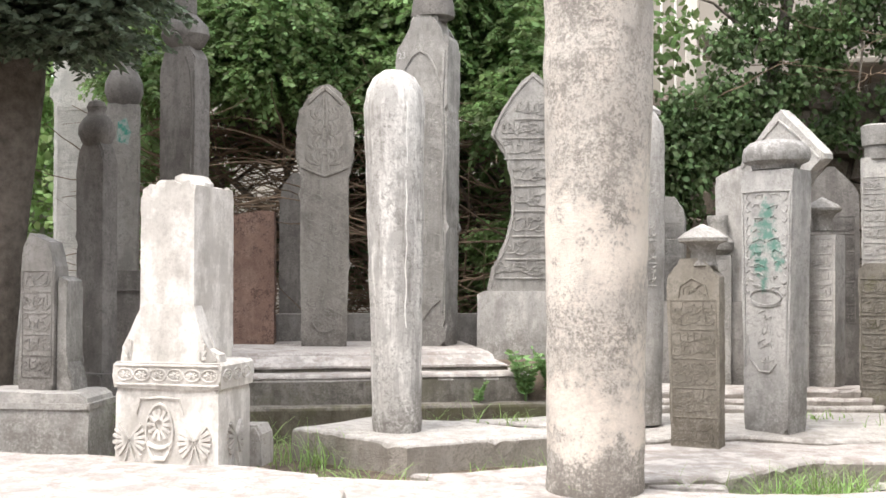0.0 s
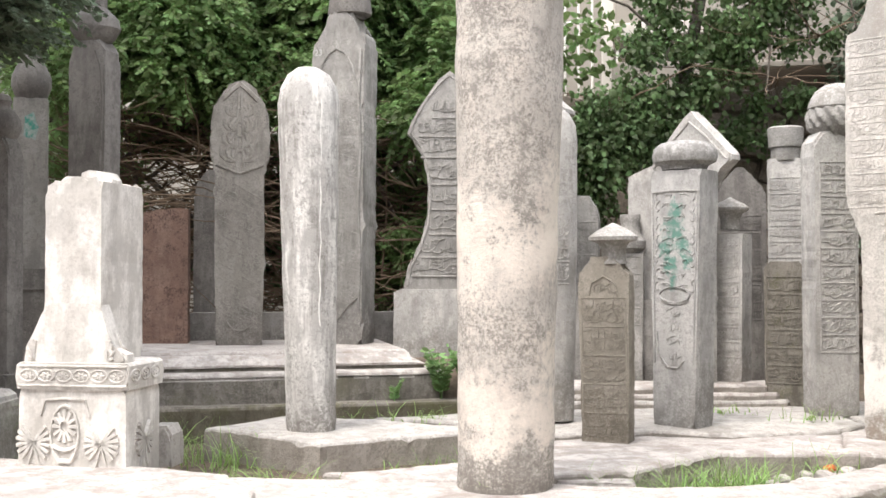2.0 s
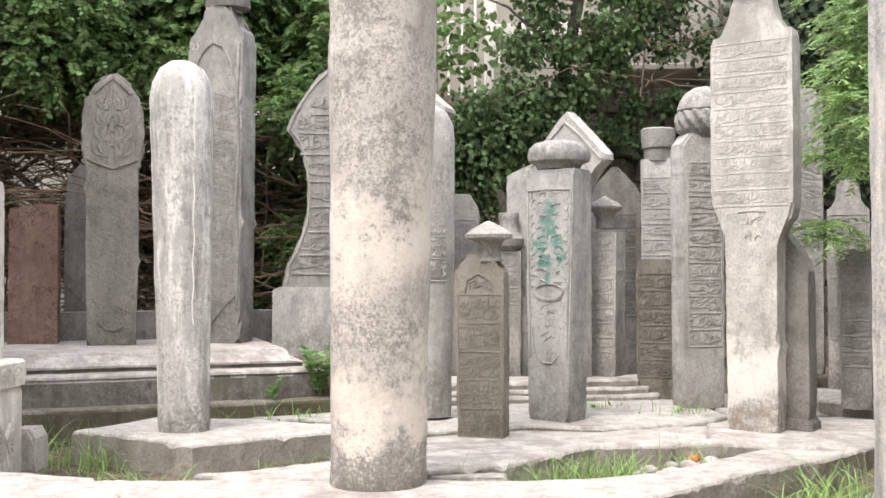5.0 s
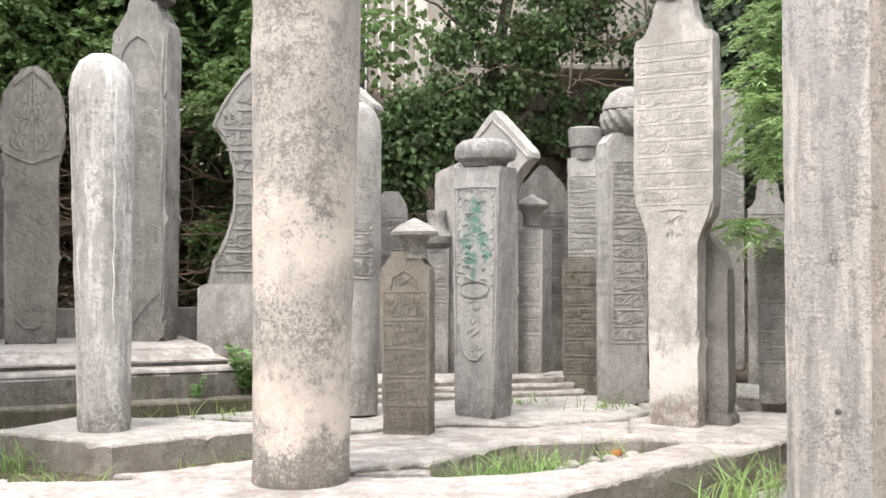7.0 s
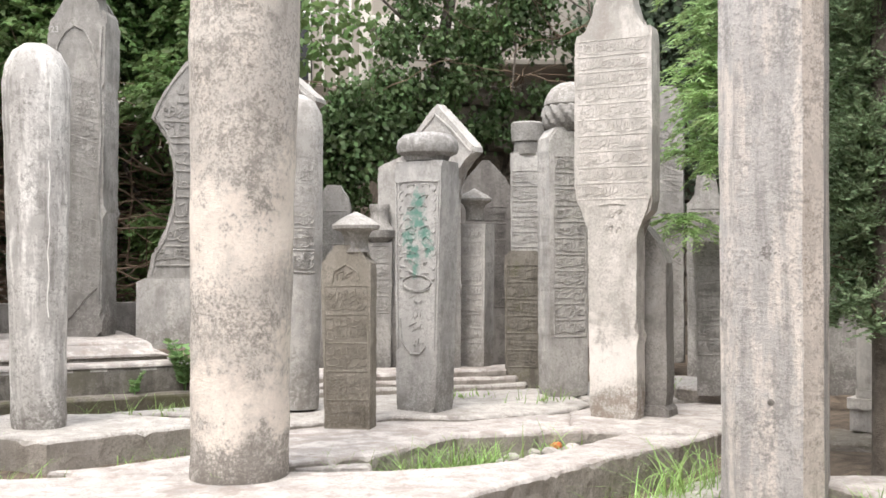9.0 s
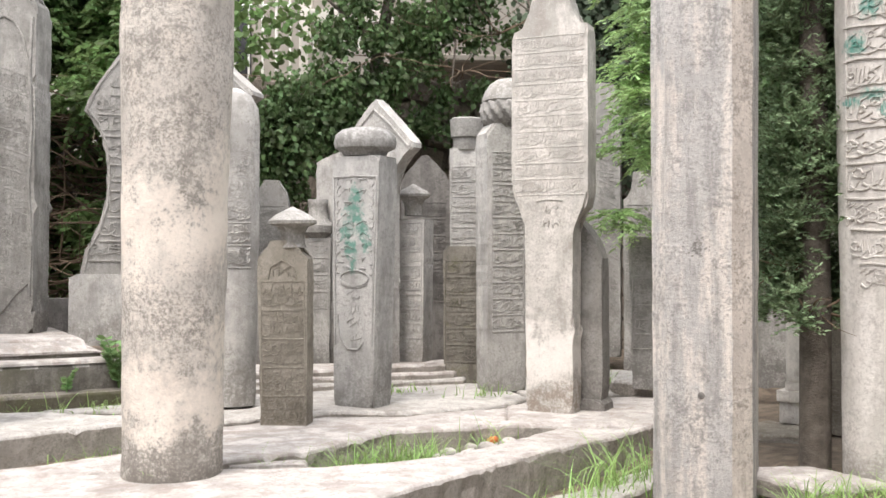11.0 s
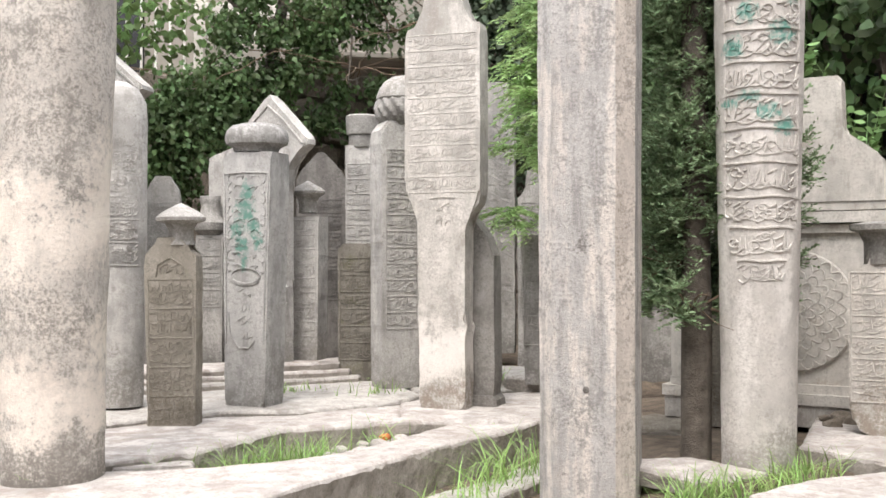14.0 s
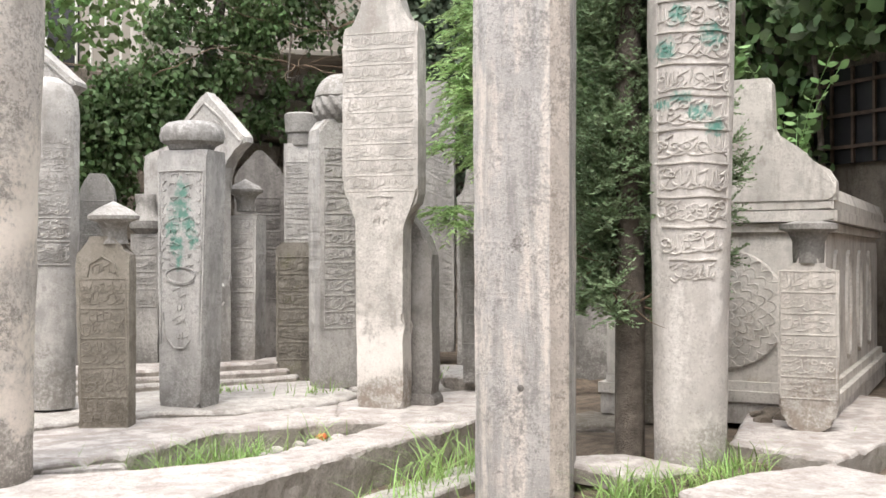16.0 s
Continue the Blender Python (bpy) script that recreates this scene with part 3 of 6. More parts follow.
slab([(0.55, 3.57), (0.95, 3.42), (0.98, 3.55), (0.68, 3.61)], -0.03, 0.1, M_SLAB, "small flat broken marble piece in grass")
slab([(-0.66, 4.52), (-0.14, 4.06), (0.27, 4.22), (0.60, 4.36), (0.10, 4.70), (-0.33, 4.88)], 0.02, 0.19, M_SLAB_D, "grey stone base slab under the streaked marble column")
slab([(-0.12, 3.78), (0.2, 3.86), (0.62, 3.98), (0.66, 3.72), (0.2, 3.58)], -0.04, 0.1, M_SLAB, "thin pale broken slab lying in grass")
slab([(0.08, 4.78), (0.5, 4.90), (0.95, 4.74), (0.66, 4.48)], 0.02, 0.14, M_SLAB_D, "grey flat slab beside the stepped tomb")
slab([(0.70, 4.27), (1.26, 4.34), (1.58, 4.24), (2.09, 4.32), (2.28, 4.47), (2.29, 5.35), (0.9, 5.15)], 0.010, 0.17, M_SLAB_D, "grey marble slab under the copper stained headstone")
slab([(0.91, 5.07), (2.18, 5.1), (2.43, 5.5), (0.91, 5.5)], 0.042, 0.05, M_SLAB_D, "low moulded marble tomb base")
slab([(0.94, 5.11), (2.14, 5.14), (2.4, 5.5), (0.94, 5.5)], 0.075, 0.045, M_SLAB, "middle moulded course of the low tomb base")
slab([(0.99, 5.16), (2.1, 5.18), (2.35, 5.5), (0.99, 5.5)], 0.108, 0.045, M_SLAB, "upper moulded course of the low tomb base")
slab([(2.30, 4.48), (2.9, 4.42), (3.4, 4.9), (2.7, 5.3), (2.32, 5.2)], 0.015, 0.1, M_SLAB_D, "grey marble slab between leaning headstones")
slab([(2.72, 4.45), (2.95, 4.32), (3.1, 4.75), (2.9, 4.85)], 0.08, 0.08, M_SLAB_D, "small broken slab with moss")
slab([(2.18, 2.80), (2.28, 2.46), (2.54, 2.42), (2.46, 2.70)], -0.005, 0.06, M_SLAB, "pale flat slab in front of the carved column")
slab([(2.84, 2.60), (2.90, 2.20), (3.30, 2.32), (4.3, 2.9), (4.2, 3.6), (3.36, 3.04)], 0.025, 0.1, M_SLAB, "broad pale marble slab beside the sarcophagus")
slab([(2.2, 2.14), (2.55, 2.24), (2.9, 2.22), (2.9, 1.7), (2.2, 1.6)], 0.01, 0.12, M_SLAB, "pale marble slab at the edge of the path")
slab([(2.95, 2.12), (3.3, 2.2), (3.6, 1.9), (3.1, 1.6)], -0.03, 0.12, M_SLAB_D, "weathered kerb block")
slab([(1.55, 2.98), (2.5, 3.52), (2.62, 3.40), (1.7, 2.86)], -0.12, 0.08, M_SLAB_D, "low kerb stone sunk in grass", "grave_kerb", "kerb stone")
slab([(2.55, 3.55), (3.2, 3.75), (3.3, 3.5), (2.7, 3.3)], -0.03, 0.06, M_BROWN, "brownish slab edge behind the conifer")
slab([(2.66, 3.31), (2.85, 3.15), (3.0, 3.36), (2.81, 3.52)], 0.0, 0.12, M_BROWN, "rounded brownish step stone", "grave_kerb", "kerb stone")


# stepped tomb platform
def stepped_tomb():
    t = thing("stepped_tomb", -0.3, 5.3, -0.02, 9, "stepped marble tomb platform with mossy lower step", "tomb")
    x0, x1 = -1.3, 0.85
    def course(xa, xb, ya, z0, z1, lip=0.0):
        prof = [(ya, z0), (ya, z1 - 0.02), (ya + lip * 0.4, z1 - 0.008), (ya + lip + 0.006, z1), (1.2, z1), (1.2, z0)]
        if lip > 0.05:
            dz = z1 - z0
            prof = [(ya, z0), (ya, z0 + dz * 0.2), (ya + lip * 0.25, z0 + dz * 0.42), (ya + lip * 0.6, z0 + dz * 0.6), (ya + lip * 0.9, z0 + dz * 0.85), (ya + lip + 0.006, z1), (1.2, z1), (1.2, z0)]
        bm = bmesh.new()
        n = 26
        rings = []
        for i in range(n + 1):
            x = xa + (xb - xa) * i / n
            inset = lip if i == n else 0
            rings.append([bm.verts.new((x - (inset if z > z0 + 0.01 and i == n else 0), y + 0.006 * noise.noise(Vector((x * 9, y * 3, z * 20))), z + 0.004 * noise.noise(Vector((x * 7, z * 9, 2))))) for y, z in prof])
        for a, b in zip(rings, rings[1:]):
            for k in range(len(prof)):
                bm.faces.new((a[k], b[k], b[(k + 1) % len(prof)], a[(k + 1) % len(prof)]))
        bm.faces.new(rings[0])
        bm.faces.new(rings[-1][::-1])
        bm.normal_update()
        # upright faces take the second material, darker on most courses
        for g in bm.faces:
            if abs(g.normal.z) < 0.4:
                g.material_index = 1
        return bm
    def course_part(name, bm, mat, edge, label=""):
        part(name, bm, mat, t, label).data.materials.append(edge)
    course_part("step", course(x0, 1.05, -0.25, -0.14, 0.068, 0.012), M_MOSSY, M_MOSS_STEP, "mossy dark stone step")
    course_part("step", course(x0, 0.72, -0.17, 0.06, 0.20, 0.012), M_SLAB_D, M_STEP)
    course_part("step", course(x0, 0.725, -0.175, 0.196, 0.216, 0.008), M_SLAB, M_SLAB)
    # thin course with a dark front draws the line below the moulded top
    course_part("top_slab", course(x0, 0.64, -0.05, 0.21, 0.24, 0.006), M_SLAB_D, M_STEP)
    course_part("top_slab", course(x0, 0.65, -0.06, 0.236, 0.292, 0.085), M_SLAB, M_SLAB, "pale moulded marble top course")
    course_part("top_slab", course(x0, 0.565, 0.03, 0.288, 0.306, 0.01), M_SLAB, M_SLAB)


stepped_tomb()


# ---- columns ----
def lathe_column(name, x, y, z, profile, material, label, sides=32, rz=0.0, lean=0.0, rough=0.004, smooth=True):
    t = thing(name, x, y, z, rz, label, "grave column", "", 0.0, lean)
    part("shaft", bm_lathe(smooth_profile(profile), sides, rough), material, t, smooth=smooth)
    return t


lathe_column("grave_column", 0.492, 3.34, -0.03, [(0.150, 0), (0.159, 0.03), (0.157, 0.3), (0.164, 0.8), (0.176, 1.3), (0.179, 1.95)], M_PILLAR, "thick round lichened limestone grave column", rough=0.008, lean=0.6)
streaked = lathe_column("grave_column", -0.193, 4.42, 0.015, [(0.100, 0), (0.106, 0.04), (0.108, 0.3), (0.119, 0.8), (0.129, 1.3), (0.130, 1.39), (0.120, 1.465), (0.090, 1.52), (0.045, 1.55), (0.01, 1.556)], M_COL, "slender streaked marble column with rounded top", rough=0.006, lean=-0.7)
drip = Strokes(round_face(lambda z: 0.1085 + 0.0158 * max(0.0, z - 0.3) / 0.75))
drip.bar([(0.062 + 0.004 * math.sin(k * 1.7) - 0.0009 * k, 1.40 - 0.05 * k) for k in range(20)], 0.0055, 0.0015)
drip.done("white_streak", M_DROP, streaked, "thin white dripped streak")

def chamfered_column(x, y, z, rz, half, cut, h, material, label):
    t = thing("grave_column", x, y, z, rz, label, "grave column")
    bm = bmesh.new()
    plan = [(half - cut, -half), (half, -half + cut), (half, half - cut), (half - cut, half), (cut - half, half), (-half, half - cut), (-half, cut - half), (cut - half, -half)]
    rings = []
    for i in range(26):
        zz, k = h * i / 25, 1 + 0.06 * i / 25
        ring = []
        for px, py in plan:
            n = noise.noise_vector(Vector((px * 5, py * 5, zz * 6)))
            ring.append(bm.verts.new((px * k + n.x * 0.004, py * k + n.y * 0.004, zz)))
        rings.append(ring)
    for lo, hi in zip(rings, rings[1:]):
        for i in range(8):
            bm.faces.new((lo[i], lo[(i + 1) % 8], hi[(i + 1) % 8], hi[i]))
    bm.faces.new(rings[0][::-1])
    bm.faces.new(rings[-1])
    corner = [e for e in bm.edges if abs(e.verts[0].co.z - e.verts[1].co.z) > 0.03]
    bmesh.ops.bevel(bm, geom=corner, offset=0.006, segments=1, affect='EDGES')
    bm.normal_update()
    for g in bm.faces:
        if g.normal.x > 0.5 and g.normal.y < -0.3:
            g.material_index = 1
    part("shaft", bm, material, t).data.materials.append(M_PILLAR_W)
    # raised dark disc: the shade inside a small hole, done as colour
    hole = part("chip", bm_lathe([(0.012, -0.004), (0.010, 0.002), (0.004, 0.003)], 10, 0.002), M_DARK, t, "dark disc standing in for a small shaded hole", smooth=True)
    hole.matrix_basis = pose(0.005, -half - 0.004, 0.46, 90, 0, 0)
    g = Strokes(flat(-half * 1.027))
    for _ in range(46):
        a, b = 0.0 + rng.gauss(0, 0.015), 0.91 + rng.gauss(0, 0.016)
        g.bar([(a, b), (a + rng.uniform(-0.01, 0.01), b + rng.uniform(-0.006, 0.006))], rng.uniform(0.003, 0.009), 0.0012)
    g.done("lichen_patch", M_GREY_D, t, "dark lichen patch")["kind"] = "stuff"
    return t


chamfered_column(2.086, 2.741, -0.2, -42, 0.149, 0.053, 2.2, M_PILLAR_B, "tall chamfered grey limestone grave column")

# carved round column
ins = thing("inscribed_column", 2.634, 2.572, 0.0, -38, "tall warm marble column carved with relief bands, green stains", "grave column", lean=0.3)
def ins_r(z):
    return 0.118 + 0.028 * min(1.0, z / 1.5)
part("shaft", bm_lathe([(ins_r(0.0), -0.16)] + [(ins_r(0.07 * i), 0.07 * i) for i in range(28)], 40, 0.003), M_INS, ins, smooth=True)
place = round_face(ins_r)
BAND_EDGES = (0.577, 0.66, 0.767, 0.866, 0.977, 1.087, 1.198, 1.301, 1.406, 1.51, 1.615, 1.72, 1.825)
for i, (za, zb) in enumerate(zip(BAND_EDGES, BAND_EDGES[1:])):
    w = (0.075, 0.105)[i] if i < 2 else 0.135
    s = Strokes(place)
    s.flow_line(-w, w, za + 0.006, zb - 0.008, 0.0042, 1.3)
    s.done("inscription", M_INS, ins)["kind"] = "stuff"
    d = Strokes(place)
    d.bar([(-w * 1.05 + 2.1 * w * k / 10, zb + 0.0025 * math.sin(k * 0.9 + i)) for k in range(11)], 0.009, 0.006)
    d.done("divider", M_INS, ins)
for x in (-0.132, 0.132):
    d = Strokes(place)
    d.bar([(x, 0.78 + 0.12 * k) for k in range(10)], 0.008, 0.004)
    d.done("border", M_INS, ins)


# ---- headstones ----
def panel(w0, w1, h, shoulder=None):
    """A plain slab outline: width at the foot and at the head, optional shaped head points above it."""
    pts = [(-w0 / 2, 0), (w0 / 2, 0), (w1 / 2, h)]
    if shoulder:
        pts += shoulder + [(-x, z) for x, z in shoulder[::-1]]
    return pts + [(-w1 / 2, h)]


def headstone(name, x, y, z, rz, outline, depth, material, label, tilt=0.0, lean=0.0, bevel=0.010, rough=0.006, group="headstones"):
    t = thing(name, x, y, z, rz, label, "headstone", group, tilt, lean)
    part("slab", bm_prism(outline, depth, bevel, rough), material, t)
    return t


def cap(parent, profile, z, material, label, name="cap", squash=1.0, twist=0, flute=0.0, x=0.0, sides=28):
    ob = part(name, bm_lathe(smooth_profile(profile, 0.02), sides, 0.002, squash, False, twist, flute), material, parent, label, smooth=True)
    ob.location = (x, 0, z)
    return ob


CONE = [(0.05, 0), (0.048, 0.05), (0.062, 0.085), (0.095, 0.105), (0.098, 0.118), (0.075, 0.14), (0.03, 0.162), (0.004, 0.178)]

# broken white stone with carved pedestal
def white_stone():
    t = thing("broken_headstone", -0.975, 3.78, -0.01, -13, "broken white marble headstone on a carved pedestal", "headstone", "headstones")
    pedestal = part("pedestal", bm_prism([(-0.17, -0.13), (0.23, -0.13), (0.227, 0.30), (-0.167, 0.30)], 0.27, 0.012, 0.003, y0=0.005), M_WHITE, t, "white marble pedestal with shallow carving")
    frieze = part("frieze", bm_prism([(-0.176, 0.292), (0.238, 0.292), (0.241, 0.374), (0.23, 0.384), (-0.168, 0.384), (-0.179, 0.374)], 0.29, 0.01, 0.002, y0=0.005), M_WHITE, t)
    part("shaft", bm_prism([(-0.09, 0.38), (0.12, 0.38), (0.118, 1.018), (0.09, 1.022), (0.07, 1.03), (0.03, 1.034), (-0.02, 1.036), (-0.035, 1.024), (-0.05, 1.01), (-0.09, 1.004)], 0.33, 0.012, 0.005, y0=0.06), M_WHITE, t, "broken shaft with a chipped top")
    shoulder = part("shoulder", bm_prism([(-0.17, 0.381), (0.22, 0.381), (0.213, 0.411), (0.165, 0.431), (0.145, 0.49), (0.13, 0.545), (0.117, 0.59), (-0.09, 0.59), (-0.103, 0.545), (-0.128, 0.49), (-0.15, 0.431), (-0.167, 0.411)], 0.075, 0.010, 0.004, y0=-0.0705), M_WHITE, t, "flared shoulder with carved leaves")
    part("stub", bm_prism([(-0.04, 1.0), (0.09, 0.98), (0.09, 1.035), (0.07, 1.06), (0.0, 1.072), (-0.03, 1.06)], 0.10, 0.012, 0.006, y0=0.07), M_WHITE, t, "broken stub of the lost head")
    s = Strokes(flat(-0.14))
    n = 6
    for i in range(n):
        cx = -0.16 + 0.39 * (i + 0.5) / n
        s.bar([(cx + 0.031 * math.cos(a * math.pi / 6), 0.341 + 0.021 * math.sin(a * math.pi / 6)) for a in range(13)], 0.006, 0.005)
        for a in range(6):
            c, q = math.cos(a * math.pi / 3), math.sin(a * math.pi / 3)
            s.bar([(cx + c * 0.005, 0.341 + q * 0.003), (cx + c * 0.021, 0.341 + q * 0.012)], 0.008, 0.005)
    for z in (0.306, 0.374):
        s.bar([(-0.165, z), (0.03, z), (0.235, z)], 0.008, 0.006)
    s.done("frieze_relief", M_WHITE, frieze, "carved chain of small flowers")["kind"] = "stuff"
    e = Strokes(lambda x, z, h: (0.239 + h, x, z))
    for cx in (-0.085, -0.005, 0.075):
        e.bar([(cx + 0.034 * math.cos(a * math.pi / 6), 0.341 + 0.021 * math.sin(a * math.pi / 6)) for a in range(13)], 0.006, 0.005)
        for a in range(6):
            c, q = math.cos(a * math.pi / 3), math.sin(a * math.pi / 3)
            e.bar([(cx + c * 0.005, 0.341 + q * 0.003), (cx + c * 0.021, 0.341 + q * 0.012)], 0.008, 0.005)
    e.done("side_frieze_relief", M_WHITE, frieze)["kind"] = "stuff"
    m = Strokes(flat(-0.13))
    c0 = 0.005
    m.bar([(c0 + 0.052 * math.cos(a * math.pi / 8), 0.14 + 0.098 * math.sin(a * math.pi / 8)) for a in range(17)], 0.010, 0.009)
    for k in range(12):
        a = k * math.pi / 6
        m.bar([(c0 + 0.014 * math.cos(a), 0.165 + 0.018 * math.sin(a)), (c0 + 0.045 * math.cos(a), 0.165 + 0.056 * math.sin(a))], 0.017, 0.009)
    m.bar([(c0 - 0.046, 0.1), (c0 - 0.025, 0.088), (c0, 0.083), (c0 + 0.025, 0.088), (c0 + 0.046, 0.1)], 0.014, 0.011)
    m.bar([(c0 - 0.038, 0.075), (c0 - 0.02, 0.045), (c0 + 0.02, 0.045), (c0 + 0.038, 0.075)], 0.018, 0.010)
    m.done("medallion", M_WHITE, pedestal, "carved oval wreath with an urn")["kind"] = "stuff"
    def bow(cx, place):
        b = Strokes(place)
        for side in (-1, 1):
            for k in range(6):
                ang = math.radians(-48 + 19 * k)
                b.bar([(cx + side * 0.006, 0.11), (cx + side * 0.03 * math.cos(ang), 0.11 + 0.036 * math.sin(ang)), (cx + side * 0.064 * math.cos(ang), 0.11 + 0.075 * math.sin(ang))], 0.017, 0.010)
            b.bar([(cx, 0.1), (cx + side * 0.014, 0.05), (cx + side * 0.026, 0.015)], 0.011, 0.008)
        b.done("ribbon_bow", M_WHITE, pedestal, "carved ribbon bow")["kind"] = "stuff"
    bow(-0.11, flat(-0.13))
    bow(0.14, flat(-0.13))
    bow(0.005, lambda x, z, h: (0.2295 + h, x, z))
    h = Strokes(flat(-0.13))
    h.bar([(-0.085, 0.20), (-0.07, 0.255), (0.005, 0.262), (0.08, 0.255), (0.095, 0.20)], 0.009, 0.007)
    h.done("swag", M_WHITE, pedestal)
    for sx in (-1, 1):
        a = Strokes(flat(-0.1075))
        for k in range(5):
            ang = math.radians(112 - 32 * k)
            a.bar([(0.012 + sx * 0.14, 0.396), (0.012 + sx * (0.14 + 0.018 * math.cos(ang)), 0.413 + 0.05 * math.sin(ang))], 0.012, 0.008)
        a.done("acanthus", M_WHITE, shoulder, "carved leaf in the corner")
    part("side_block", bm_prism([(0.19, -0.02), (0.275, -0.02), (0.273, 0.10), (0.255, 0.13), (0.19, 0.13)], 0.12, 0.01, 0.005, y0=0.20), M_SLAB_D, t, "broken grey block at the pedestal's side")


white_stone()

# foreground-left inscribed stone on a kerb block
k = thing("headstone", -1.66, 4.34, 0.2, -8, "dark inscribed headstone set in a stone kerb", "headstone", "headstones")
part("slab", bm_prism([(-0.10, 0), (0.055, 0), (0.055, 0.52), (0.03, 0.62), (-0.06, 0.66), (-0.09, 0.60)], 0.12, 0.008), M_GREY_D, k)
part("side_post", bm_prism([(0.06, -0.02), (0.135, -0.02), (0.115, 0.08), (0.10, 0.12), (0.10, 0.46), (0.06, 0.48)], 0.14, 0.008, y0=0.03), M_GREY, k)
inscription(k, M_GREY_D, -0.085, 0.045, 0.06, 0.50, 5, -0.06)
kb = thing("grave_kerb", -1.75, 4.32, -0.06, -6, "dark stone kerb block with a moulded edge", "kerb stone")
part("block", bm_prism([(-0.6, -0.08), (0.34, -0.08), (0.34, 0.20), (0.33, 0.245), (0.30, 0.265), (-0.6, 0.27)], 0.26, 0.01, 0.006), M_GREY_L, kb)
part("moulding", bm_prism([(-0.6, 0.20), (0.345, 0.20), (0.345, 0.225), (-0.6, 0.225)], 0.275, 0.006, 0.002), M_GREY_L, kb)

# tall pale stone far behind
t = headstone("headstone", -2.71, 7.6, 0.0, 16, panel(0.31, 0.32, 1.97, [(0.19, 1.99), (0.19, 2.05), (0.16, 2.07), (0.17, 2.4)]), 0.12, M_GREY_W, "tall pale inscribed headstone with a moulded head")
inscription(t, M_GREY_W, -0.135, 0.135, 0.5, 1.92, 14, -0.06)

# turban stones on the left
KNOB = [(0.062, 0), (0.085, 0.02), (0.105, 0.06), (0.10, 0.10), (0.075, 0.135), (0.055, 0.15), (0.05, 0.17), (0.058, 0.19), (0.045, 0.215), (0.02, 0.225)]
t = headstone("turban_headstone", -1.66, 4.95, 0.2, -30, panel(0.17, 0.185, 1.02, [(0.085, 1.08), (0.06, 1.12)]), 0.09, M_DARK, "dark headstone with a turned turban cap", lean=-0.8)
cap(t, [(r * 0.9, z) for r, z in KNOB], 1.105, M_DARK, "round turned turban cap with a knob", "turban_cap", 0.85)
part("plinth", bm_prism([(-0.12, -0.34), (0.14, -0.34), (0.14, 0.02), (-0.12, 0.02)], 0.2, 0.01), M_DARK, t)
t = headstone("turban_headstone", -1.775, 5.7, 0.15, 12, panel(0.165, 0.17, 1.48), 0.12, M_GREY_D, "grey headstone with a bulbous turban and green stain")
cap(t, [(0.06, 0), (0.085, 0.03), (0.104, 0.085), (0.1, 0.14), (0.078, 0.19), (0.058, 0.225), (0.05, 0.25)], 1.465, M_DARK, "bulbous carved turban", "turban_cap", 0.9)
part("plinth", bm_prism([(-0.16, -0.2), (0.16, -0.2), (0.16, 0.50), (0.18, 0.52), (0.18, 0.56), (-0.18, 0.56), (-0.18, 0.52), (-0.16, 0.5)], 0.24, 0.01, y0=0.02), M_DARK, t, "dark plinth with a recessed panel")
part("stain", bm_prism([(-0.03, 1.27), (0.03, 1.25), (0.042, 1.32), (0.02, 1.40), (-0.025, 1.38)], 0.004, 0, 0.008, 0.02, y0=-0.062), M_COPPER, t, "green verdigris stain")
s = Strokes(flat(-0.10))
s.bar([(-0.11, 0.02), (-0.11, 0.45), (0.11, 0.45), (0.11, 0.02), (-0.11, 0.02)], 0.02, 0.008)
s.done("panel_frame", M_DARK, t)
t = headstone("turban_headstone", -1.335, 5.3, 0.0, -22, panel(0.2, 0.215, 1.70, [(0.10, 1.80), (0.06, 1.86)]), 0.13, M_DARK, "tall dark headstone with a round turban cap")
cap(t, [(0.06, 0), (0.10, 0.03), (0.13, 0.08), (0.12, 0.13), (0.08, 0.17), (0.06, 0.19), (0.06, 0.3)], 1.84, M_DARK, "round turban cap", "turban_cap", 0.85)
s = Strokes(flat(-0.065))
s.bar([(0.085, 0.3), (0.08, 0.9), (0.085, 1.3), (0.095, 1.55), (0.08, 1.72), (0.05, 1.8)], 0.012, 0.008)
s.done("edge_roll", M_DARK, t)

headstone("headstone", -2.22, 5.1, 0.1, 20, [(-0.1, 0), (0.14, 0), (0.14, 0.62), (0.08, 0.78), (0.0, 0.86), (-0.1, 0.86)], 0.09, M_GREY_L, "pale round-shouldered headstone behind the cypress")
tagged(headstone("tomb_wall", -0.3, 6.35, 0.15, 5, [(-1.5, 0), (1.3, 0), (1.3, 0.30), (-1.5, 0.30)], 0.14, M_GREY_D, "low grey stone kerb wall behind the tomb"), category="kerb wall")

# red granite block and dark slab behind the tomb
headstone("granite_block", -1.10, 6.05, 0.2, 6, [(-0.14, 0), (0.115, 0), (0.112, 0.855), (0.04, 0.862), (-0.138, 0.83)], 0.2, M_GRANITE, "rough red granite block standing upright", rough=0.008)
headstone("headstone", -0.93, 6.5, 0.2, 5, panel(0.2, 0.2, 0.95, [(0.08, 1.05), (0.02, 1.13)]), 0.1, M_DARK, "dark plain headstone in the shade")

